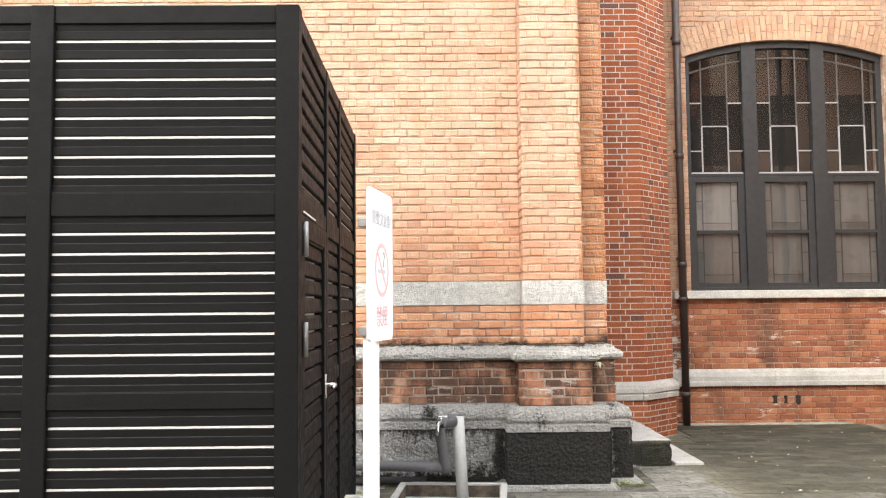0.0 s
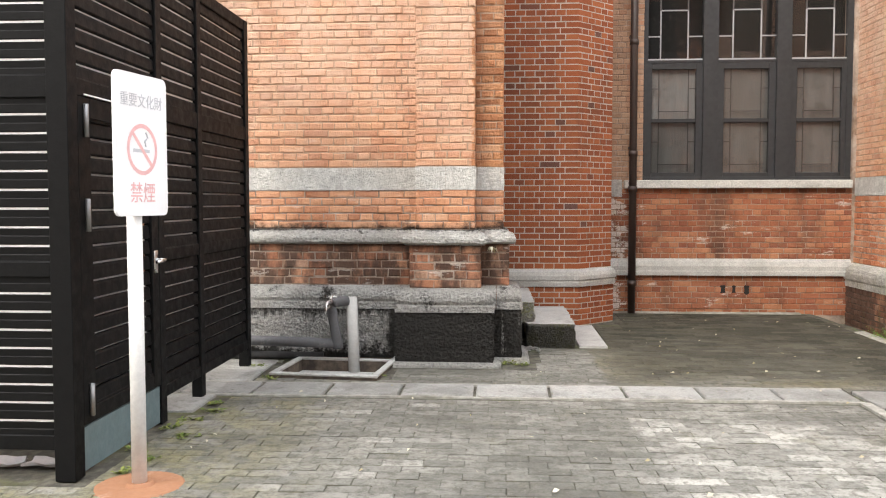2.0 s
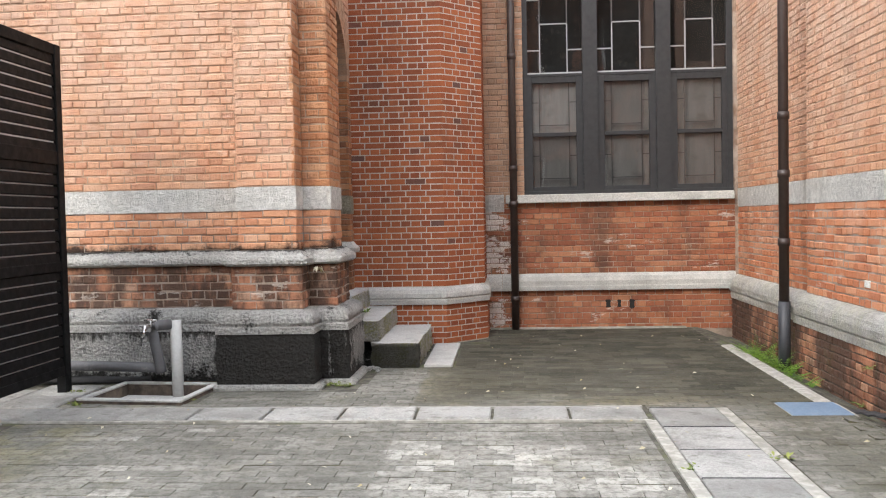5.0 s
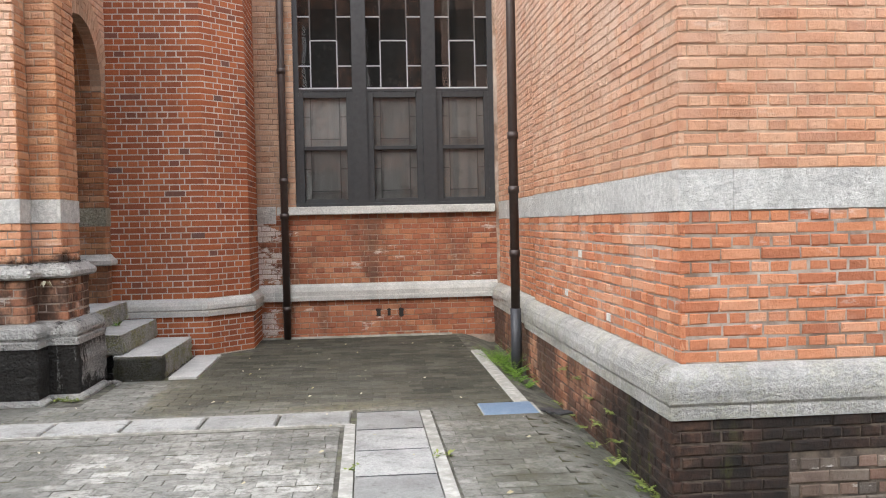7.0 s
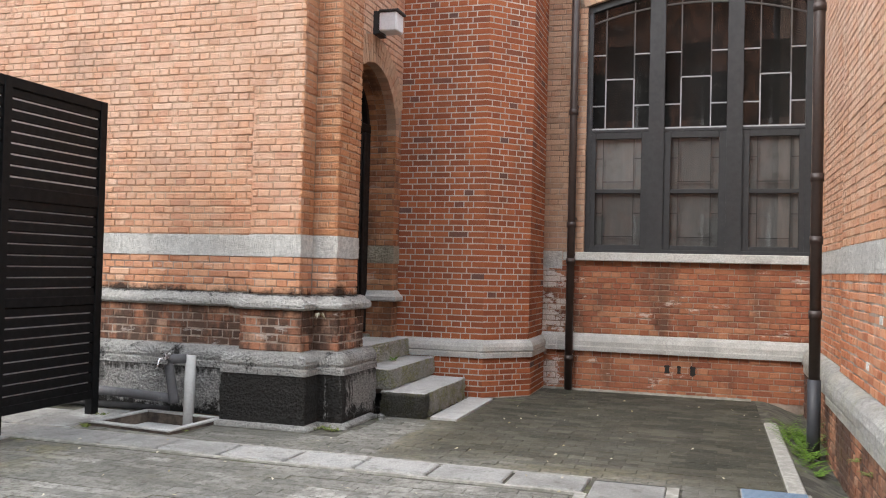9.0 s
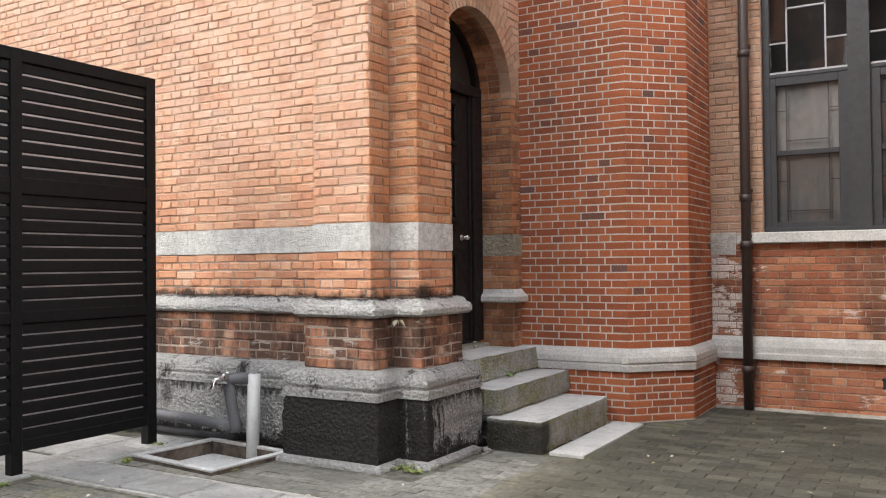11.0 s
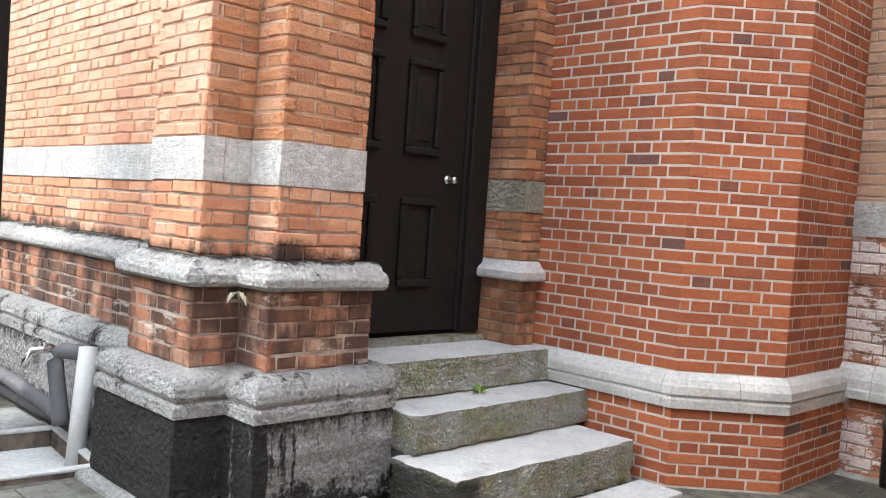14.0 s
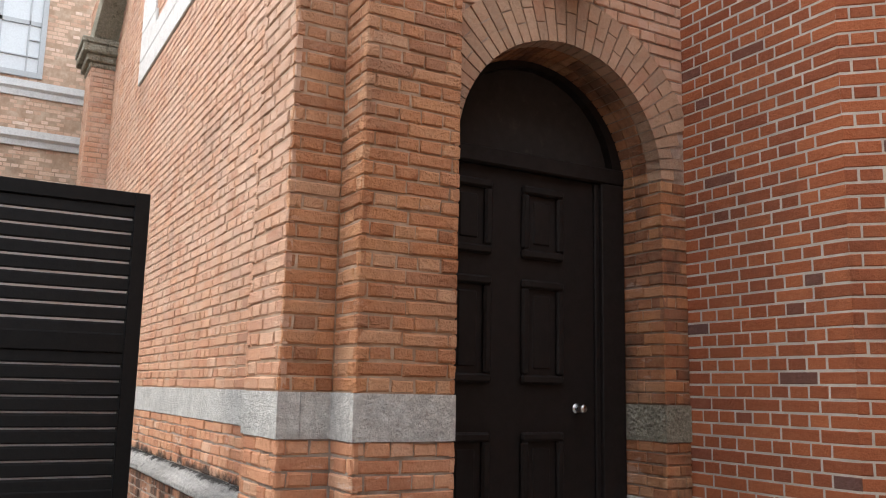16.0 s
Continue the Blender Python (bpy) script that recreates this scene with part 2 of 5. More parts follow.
    h = n.math("ADD", n.noise(70, 5, 0.75), n.math("MULTIPLY", dents if pits else n.noise(26, 5, 0.7), 2.0))
    if pits > 0.7:
        h = n.math("ADD", h, n.math("MULTIPLY", n.voronoi(34), 1.1))
    return n.done(c, 0.88, h, relief, spec=0.3)


stone_band = stone_material("pale_granite", (0.62, 0.615, 0.58), (0.78, 0.77, 0.73), 0.25, 3.0, 0.5, 0.75, grain=80, relief=0.014, dulled=0.2)
stone_cap = stone_material("weathered_sandstone", (0.62, 0.61, 0.575), (0.84, 0.83, 0.79), 0.7, 3.4, 0.56, 0.72, grain=120, relief=0.03, pits=1.2, grime=(0.03, 0.028, 0.025), dulled=0.22, ledge=1.155)
stone_bay = stone_material("clean_grey_stone", (0.50, 0.50, 0.47), (0.66, 0.66, 0.62), 0.15, relief=0.003, dulled=0.25)
stone_roll = stone_material("weathered_granite_moulding", (0.56, 0.555, 0.525), (0.82, 0.81, 0.775), 0.65, 3.6, 0.50, 0.70, grain=110, relief=0.04, pits=1.4, grime=(0.03, 0.028, 0.025), dulled=0.15)
stone_black = stone_material("blackened_granite", (0.20, 0.195, 0.18), (0.55, 0.535, 0.50), 0.9, 2.4, 0.22, 0.50, grain=90, relief=0.06, pits=2.6, grime=(0.018, 0.016, 0.014))
stone_plinth = stone_material("crusted_granite", (0.40, 0.395, 0.37), (0.84, 0.82, 0.78), 0.75, 1.9, 0.50, 0.66, grain=90, relief=0.055, pits=0.9, grime=(0.026, 0.024, 0.021), crust=True)
stone_step = stone_material("mossy_granite_step", (0.62, 0.61, 0.54), (0.92, 0.91, 0.84), 0.18, 3.0, 0.58, 0.74, moss=0.68, grain=100, relief=0.07, pits=0.35, grime=(0.06, 0.06, 0.035), black_end=8.34)
stone_tread = stone_material("worn_granite_tread", (0.50, 0.50, 0.48), (0.64, 0.64, 0.62), 0.45, 3.0, 0.56, 0.75, relief=0.005, dulled=0.25)
stone_slab = stone_material("granite_cover_slab", (0.46, 0.46, 0.435), (0.62, 0.615, 0.585), 0.6, 7.0, 0.52, 0.72, relief=0.012, dulled=0.5, grime=(0.10, 0.098, 0.075), vary=0.55)
stone_east = stone_material("grey_granite_plinth", (0.50, 0.495, 0.465), (0.76, 0.75, 0.71), 0.5, 3.0, 0.55, 0.74, moss=0.16, grain=90, relief=0.016, pits=0.7, grime=(0.06, 0.057, 0.052), dulled=0.3)
stone_jamb = stone_material("tan_lichened_stone", (0.34, 0.315, 0.235), (0.56, 0.53, 0.43), 0.5, 4.0, 0.52, 0.7, grain=90, relief=0.02, pits=0.9, grime=(0.08, 0.075, 0.045))
stone_white = stone_material("whitewashed_stone", (0.66, 0.65, 0.63), (0.76, 0.755, 0.735), 0.08, relief=0.003)
stone_trim = stone_material("white_stone", (0.62, 0.61, 0.57), (0.76, 0.75, 0.72), 0.1)


def paver_material(name, source):
    n = Nodes(name)
    one = n.one(source)
    c = n.ramp(one, [(0, (0.175, 0.172, 0.152)), (0.3, (0.215, 0.211, 0.188)), (0.7, (0.25, 0.245, 0.218)), (0.95, (0.285, 0.28, 0.25)), (1, (0.37, 0.36, 0.325))])
    # a cleaner, drier stretch south of the gutter and east of a sharp line, algae over the court north of it
    wob = n.math("MULTIPLY", n.math("SUBTRACT", n.noise(2.5, 6, 0.7), 0.5), 0.22)
    x, y = n.math("ADD", n.axis(0), wob), n.math("ADD", n.axis(1), wob)
    east = n.step(x, 2.36, 2.41)
    south = n.step(y, 5.95, 6.1, 1.0, 0.0)
    dry = n.math("MULTIPLY", n.math("MULTIPLY", east, south), n.step(n.axis(0), 5.3, 5.75, 1.0, 0.0))
    bright = n.ramp(one, [(0, (0.25, 0.245, 0.22)), (0.5, (0.36, 0.35, 0.315)), (1, (0.52, 0.505, 0.46))])
    c = n.mix(n.math("MULTIPLY", dry, n.step(n.noise(1.5, 6, 0.65), 0.34, 0.60, 0.5, 0.85)), c, bright)
    court = n.math("MULTIPLY", n.step(y, 6.35, 6.7), east)
    c = n.mix(n.math("MULTIPLY", court, n.step(n.noise(1.4, 7, 0.7, n.scaled(0.6, 1.4, 1)), 0.34, 0.62, 0.2, 0.85)), c, (0.16, 0.14, 0.085))
    c = n.mix(n.math("MULTIPLY", court, n.step(n.noise(4.2, 7, 0.75), 0.52, 0.66, 0.0, 0.7)), c, (0.27, 0.25, 0.18))
    # darker towards the far end of the court
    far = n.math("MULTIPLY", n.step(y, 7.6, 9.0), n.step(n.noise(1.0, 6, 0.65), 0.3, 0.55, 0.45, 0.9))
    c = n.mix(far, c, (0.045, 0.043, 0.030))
    c = n.mix(n.step(n.noise(0.8, 7, 0.66), 0.44, 0.62, 0, 0.6), c, (0.085, 0.083, 0.07))
    c = n.mix(n.step(n.noise(1.9, 7, 0.7), 0.54, 0.70, 0, 0.4), c, (0.15, 0.145, 0.075))
    c = n.mix(n.math("MULTIPLY", n.step(n.axis(0), -0.4, 0.9, 1.0, 0.0), n.step(n.noise(3.0, 6, 0.7), 0.38, 0.62, 0.0, 0.7)), c, (0.27, 0.25, 0.13))
    # darker towards the foot of the east wall
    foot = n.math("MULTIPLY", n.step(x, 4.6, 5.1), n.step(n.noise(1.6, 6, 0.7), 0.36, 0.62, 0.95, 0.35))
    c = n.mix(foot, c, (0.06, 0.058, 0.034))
    c = n.mix(n.step(n.noise(7, 7, 0.75), 0.46, 0.66, 0, 0.55), c, (0.085, 0.083, 0.072))
    c = n.mix(n.step(n.noise(17, 7, 0.8), 0.46, 0.60, 0, 0.6), c, (0.07, 0.068, 0.052))
    # darker again over the court east of the line
    dark_court = n.math("MULTIPLY", n.math("MULTIPLY", n.step(y, 6.5, 7.1), n.step(x, 2.3, 2.9)), n.step(n.noise(0.9, 6, 0.65), 0.25, 0.6, 0.95, 0.72))
    c = n.mix(dark_court, c, n.ramp(n.math("ADD", n.math("MULTIPLY", one, 0.45), n.math("MULTIPLY", n.noise(2.3, 6, 0.7), 0.6)), [(0.25, (0.024, 0.024, 0.018)), (0.5, (0.042, 0.041, 0.03)), (0.75, (0.085, 0.082, 0.06))]))
    c = n.mix(n.step(n.noise(33, 6, 0.8), 0.55, 0.66, 0, 0.22), c, (0.46, 0.45, 0.40))
    return n.done(c, n.step(n.noise(0.9, 5), 0.4, 0.65, 0.9, 0.7), n.noise(80, 6, 0.75), 0.007, spec=0.3)


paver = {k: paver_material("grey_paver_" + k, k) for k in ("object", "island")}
n = Nodes("soil_and_sand")
c = n.mix(n.step(n.noise(8, 6), 0.4, 0.65), (0.06, 0.057, 0.046), (0.14, 0.133, 0.105))
c = n.mix(n.step(n.noise(2.2, 6), 0.52, 0.66, 0, 0.6), c, (0.10, 0.11, 0.04))
ground_mat = n.done(c, 0.95, n.noise(60, 6), 0.01)
n = Nodes("mossy_dirt")
c = n.mix(n.step(n.noise(14, 7, 0.7), 0.42, 0.6), (0.045, 0.04, 0.032), (0.085, 0.085, 0.032))
dirt = n.done(c, 0.95, n.noise(50, 6), 0.015)
n = Nodes("joint_dirt")
c = n.mix(n.step(n.noise(5, 6, 0.7), 0.40, 0.62), (0.045, 0.043, 0.033), (0.11, 0.108, 0.06))
joint_dirt = n.done(c, 0.95, n.noise(90, 4), 0.004)
n = Nodes("pale_concrete")
c = n.mix(n.step(n.noise(12, 6, 0.7), 0.4, 0.7), (0.28, 0.275, 0.245), (0.46, 0.445, 0.405))
c = n.mix(n.step(n.noise(2.5, 6), 0.5, 0.7, 0, 0.6), c, (0.12, 0.12, 0.08))
concrete = n.done(c, 0.9, n.noise(90, 5), 0.003)


def paint(name, col, rough=0.45, metal=0.0, wear=0.25, worn=(0.3, 0.25, 0.2), spec=0.5):
    n = Nodes(name)
    c = n.mix(n.step(n.noise(9, 6, 0.7), 0.55, 0.75, 0, wear), col, worn)
    c = n.mix(n.step(n.noise(40, 4), 0.35, 0.7, 0, 0.3), c, tuple(0.65 * x for x in col))
    return n.done(c, n.step(n.noise(14, 4), 0.3, 0.7, rough, min(1.0, rough + 0.2)), n.noise(60, 3), 0.0012, metal, spec)


fence_black = paint("dark_brown_metal_paint", (0.0058, 0.0058, 0.006), 0.5, wear=0.12, worn=(0.019, 0.018, 0.018), spec=0.16)
strip_white = paint("pale_strip", (0.64, 0.63, 0.63), 0.5, wear=0.1)
skirt_blue = paint("grey_blue_skirting", (0.12, 0.17, 0.18), 0.6, wear=0.5, worn=(0.09, 0.1, 0.05))
chrome = paint("chrome", (0.75, 0.75, 0.75), 0.18, 1.0, 0.05)
hinge_steel = paint("grey_steel", (0.30, 0.30, 0.30), 0.4, 0.7, 0.2)
white_paint = paint("white_gloss_paint", (0.80, 0.80, 0.79), 0.35, wear=0.06, worn=(0.55, 0.45, 0.35))
n = Nodes("white_enamel")
sign_face = n.done(n.mix(n.step(n.noise(6, 5), 0.45, 0.75, 0, 0.2), (0.90, 0.91, 0.92), (0.80, 0.80, 0.79)), 0.3)
ink_grey = paint("faded_grey_ink", (0.60, 0.61, 0.64), 0.6, wear=0.1)
ink_red = paint("faded_red_ink", (0.84, 0.50, 0.50), 0.6, wear=0.2, worn=(0.87, 0.72, 0.72))
pane_white = paint("white_pane", (0.60, 0.62, 0.62), 0.4, wear=0.1)
rust_base = paint("rusty_orange_base", (0.33, 0.16, 0.085), 0.75, wear=0.85, worn=(0.46, 0.31, 0.23))
pvc_grey = paint("grey_pvc", (0.10, 0.10, 0.105), 0.5, wear=0.4, worn=(0.42, 0.40, 0.38))
pvc_pale = paint("pale_grey_post", (0.48, 0.48, 0.46), 0.6, wear=0.3, worn=(0.35, 0.34, 0.32))
rain_brown = paint("dark_brown_downpipe", (0.045, 0.032, 0.028), 0.4, wear=0.35, worn=(0.12, 0.08, 0.06))
rain_grey = paint("slate_downpipe", (0.035, 0.038, 0.045), 0.45, wear=0.3, worn=(0.07, 0.07, 0.07))
frame_grey = paint("grey_window_paint", (0.022, 0.023, 0.025), 0.5, wear=0.3, worn=(0.06, 0.058, 0.056))
far_frame = paint("pale_grey_window_paint", (0.40, 0.41, 0.41), 0.5, wear=0.2, worn=(0.3, 0.3, 0.29))
# leading in two tones: pale where bars catch the sky, darker higher up
lead = paint("sky_lit_glazing_bar", (0.36, 0.37, 0.385), 0.45, wear=0.3, worn=(0.16, 0.16, 0.16))
dark_bar = paint("dull_glazing_bar", (0.09, 0.088, 0.086), 0.6, wear=0.2)
door_wood = paint("dark_brown_door_paint", (0.0115, 0.0092, 0.0086), 0.55, wear=0.3, worn=(0.018, 0.015, 0.014), spec=0.22)
# near-black that puts the shade of rooms and openings into the colour
black_void = paint("unlit_black", (0.02, 0.018, 0.017), 0.9, wear=0.1)
grate_blue = paint("bluish_galvanised_plate", (0.22, 0.30, 0.40), 0.5, 0.3, 0.4, (0.3, 0.33, 0.35))
iron = paint("dark_cast_iron", (0.05, 0.05, 0.052), 0.6, 0.4, 0.4, (0.12, 0.09, 0.07))
lamp_white = paint("opal_lamp_cover", (0.78, 0.80, 0.82), 0.3, wear=0.05)
n = Nodes("drawn_blind")
c = n.mix(n.step(n.noise(2.0, 4, 0.6, n.scaled(5, 5, 0.6)), 0.35, 0.7), (0.215, 0.208, 0.20), (0.26, 0.252, 0.245))
c = n.mix(n.step(n.noise(2.4, 5), 0.52, 0.66, 0, 0.6), c, (0.13, 0.12, 0.11))
blind_mat = n.done(c, 0.8, n.noise(30, 3, 0.6, n.scaled(4, 4, 0.2)), 0.004)


def glass_material(name, ior=1.8):
    m = bpy.data.materials.new(name)
    m.use_nodes = True
    t = m.node_tree
    t.nodes.remove(t.nodes["Principled BSDF"])
    clear, gloss, mixer, fres = (t.nodes.new("ShaderNode" + k) for k in ("BsdfTransparent", "BsdfGlossy", "MixShader", "Fresnel"))
    clear.inputs[0].default_value = (0.82, 0.84, 0.84, 1)
    gloss.inputs["Roughness"].default_value = 0.02
    gloss.inputs["Color"].default_value = (1, 1, 1, 1)
    fres.inputs["IOR"].default_value = ior
    wav, bump = t.nodes.new("ShaderNodeTexNoise"), t.nodes.new("ShaderNodeBump")
    wav.inputs["Scale"].default_value = 2.0
    bump.inputs["Distance"].default_value, bump.inputs["Strength"].default_value = 0.0025, 0.5
    t.links.new(t.nodes.new("ShaderNodeNewGeometry").outputs["Position"], wav.inputs["Vector"])
    t.links.new(wav.outputs[0], bump.inputs["Height"])
    t.links.new(bump.outputs[0], gloss.inputs["Normal"])
    t.links.new(fres.outputs[0], mixer.inputs[0])
    t.links.new(clear.outputs[0], mixer.inputs[1])
    t.links.new(gloss.outputs[0], mixer.inputs[2])
    t.links.new(mixer.outputs[0], t.nodes["Material Output"].inputs["Surface"])
    return m


glass = glass_material("old_window_glass")
glass_dull = glass_material("dull_window_glass", 1.3)


def leaf_material(name, a, b):
    n = Nodes(name)
    c = n.mix(n.one("island"), a, b)
    m = n.done(c, 0.55, n.noise(80, 2), 0.001, spec=0.3)
    return m


fern_green = leaf_material("fern_leaf", (0.06, 0.13, 0.016), (0.18, 0.30, 0.04))
weed_green = leaf_material("weed_leaf", (0.10, 0.16, 0.03), (0.27, 0.30, 0.08))
dry_leaf = leaf_material("dry_leaf", (0.30, 0.25, 0.12), (0.60, 0.56, 0.44))


# ---- building helpers ----
def mesh_of(name, bm):
    me = bpy.data.meshes.new(name)
    bmesh.ops.recalc_face_normals(bm, faces=bm.faces)
    bm.to_mesh(me)
    bm.free()
    return me


def part(name, bm, material, parent, label="", smooth=False):
    """A bmesh as one mesh object, under a thing or a part (parent may be None)."""
    me = mesh_of(name, bm)
    me.materials.append(material)
    if smooth:
        for p in me.polygons:
            p.use_smooth = True
    ob = new(name, me)
    ob.parent = parent
    if label:
        ob["label"] = label
    return ob


def thing(name, label, category, group="", at=(0, 0, 0), turn=0, kind=""):
    ob = new(name)
    ob.empty_display_size = 0.1
    ob.matrix_basis = pose(*at, 0, 0, turn)
    return tagged(ob, label, category, group, kind)


def box(bm, x0, x1, y0, y1, z0, z1, bevel=0.0):
    b = bmesh.new() if bevel else bm
    v = [b.verts.new(p) for p in ((x0, y0, z0), (x1, y0, z0), (x1, y1, z0), (x0, y1, z0), (x0, y0, z1), (x1, y0, z1), (x1, y1, z1), (x0, y1, z1))]
    for q in ((3, 2, 1, 0), (4, 5, 6, 7), (0, 1, 5, 4), (1, 2, 6, 5), (2, 3, 7, 6), (3, 0, 4, 7)):
        b.faces.new([v[k] for k in q])
    if bevel:
        bmesh.ops.bevel(b, geom=b.edges[:], offset=bevel, segments=1, affect="EDGES")
        me = bpy.data.meshes.new("tmp")
        b.to_mesh(me)
        b.free()
        bm.from_mesh(me)
        bpy.data.meshes.remove(me)
    return bm


def boxed(*a, bevel=0.0):
    return box(bmesh.new(), *a, bevel=bevel)


def prism(bm, poly, z0, z1):
    """An upright prism over a polygon of the plan."""
    lo, hi = [bm.verts.new((x, y, z0)) for x, y in poly], [bm.verts.new((x, y, z1)) for x, y in poly]
    bm.faces.new(lo[::-1]), bm.faces.new(hi)
    for k in range(len(poly)):
        j = (k + 1) % len(poly)
        bm.faces.new((lo[k], lo[j], hi[j], hi[k]))
    return bm


def tube(bm, pts, r, n=14, cap=True):
    """A round pipe along points."""
    rings = []
    for k, p in enumerate(pts):
        p = Vector(p)
        d = (Vector(pts[min(k + 1, len(pts) - 1)]) - Vector(pts[max(k - 1, 0)])).normalized()
        a = d.cross(Vector((0, 0, 1)) if abs(d.z) < 0.9 else Vector((1, 0, 0))).normalized()
        b = d.cross(a)
        rr = r[k] if isinstance(r, (list, tuple)) else r
        rings.append([bm.verts.new(p + rr * (a * math.cos(2 * math.pi * i / n) + b * math.sin(2 * math.pi * i / n))) for i in range(n)])
    for s, t in zip(rings, rings[1:]):
        for i in range(n):
            bm.faces.new((s[i], s[(i + 1) % n], t[(i + 1) % n], t[i]))
    if cap:
        bm.faces.new(rings[0][::-1]), bm.faces.new(rings[-1])
    return bm


def offset(path, d):
    """A line of the plan moved d to its right, with mitred corners."""
    out = []
    for k, p in enumerate(path):
        p = Vector(p)
        ns = []
        for a, b in ((k - 1, k), (k, k + 1)):
            if a >= 0 and b < len(path):
                e = (Vector(path[b]) - Vector(path[a])).normalized()
                ns.append(Vector((e.y, -e.x)))
        m = sum(ns, Vector((0, 0)))
        m = m / m.length
        out.append(tuple(p + m * (d / max(0.3, m.dot(ns[0])))))
    return out


def sub_path(path, s0, s1):
    """The stretch of a line between two lengths along it."""
    out, s = [], 0.0
    for a, b in zip(path, path[1:]):
        a, b = Vector(a), Vector(b)
        l = (b - a).length
        if s + l > s0 + 1e-6 and s < s1 - 1e-6:
            p, q = a.lerp(b, max(0, (s0 - s) / l)), a.lerp(b, min(1, (s1 - s) / l))
            if not out:
                out.append(tuple(p))
            out.append(tuple(q))
        s += l
    return out


def path_length(path):
    return sum((Vector(b) - Vector(a)).length for a, b in zip(path, path[1:]))


def sweep(bm, path, profile):
    """A moulding: the profile of (outwards, height) carried along a line of the plan."""
    lines = [[bm.verts.new((x, y, z)) for x, y in offset(path, o)] for o, z in profile]
    n = len(profile)
    for k in range(n):
        a, b = lines[k], lines[(k + 1) % n]
        for j in range(len(path) - 1):
            bm.faces.new((a[j], a[j + 1], b[j + 1], b[j]))
    bm.faces.new([l[0] for l in lines]), bm.faces.new([l[-1] for l in lines][::-1])
    return bm


def rough_up(bm, amount, scale=9.0):
    for v in bm.verts:
        d = noise.noise_vector(v.co * scale) * amount
        v.co += Vector((d.x, d.y, d.z * 0.5))
    return bm


def stones(name, parent, path, profile, material, cuts, gap=0.003, label="", wobble=0.004):
    """A course of stone blocks along a line, cut at the given lengths; material may be chosen block by block."""
    ends = [0.0, *cuts, path_length(path)]
    for k, (a, b) in enumerate(zip(ends, ends[1:])):
        sp = sub_path(path, a + gap, b - gap)
        if len(sp) < 2:
            continue
        fine = []
        for p, q in zip(sp, sp[1:]):
            m = max(1, int((Vector(q) - Vector(p)).length / 0.12))
            fine += [tuple(Vector(p).lerp(Vector(q), i / m)) for i in range(m)]
        fine.append(sp[-1])
        bm = sweep(bmesh.new(), fine, profile)
        rough_up(bm, wobble)
        mat = material[k % len(material)] if isinstance(material, (list, tuple)) else material
        part(name, bm, mat, parent, label)


# ---- bricks ----
COURSE, STRETCH, HEAD, JOINT = 0.0686, 0.2286, 0.1143, 0.010
brick_meshes = {}


def brick_box(l, h, d, proud, rnd, wear=0.0016, edge=0.003):
    """Corners and faces of one brick lying along x, its face towards -y, with worn edges."""
    c = edge + wear
    j = lambda: rnd.uniform(-wear, wear)
    v = []
    for y, i in ((d, 0), (-proud + c, 0), (-proud, c)):
        for x, z in ((i, i), (l - i, i), (l - i, h - i), (i, h - i)):
            v.append((x + j(), y, z + j()))
    f = []
    for r in (0, 4):
        f += [(r + k, r + (k + 1) % 4, r + 4 + (k + 1) % 4, r + 4 + k) for k in range(4)]
    return v, f + [(8, 9, 10, 11)]


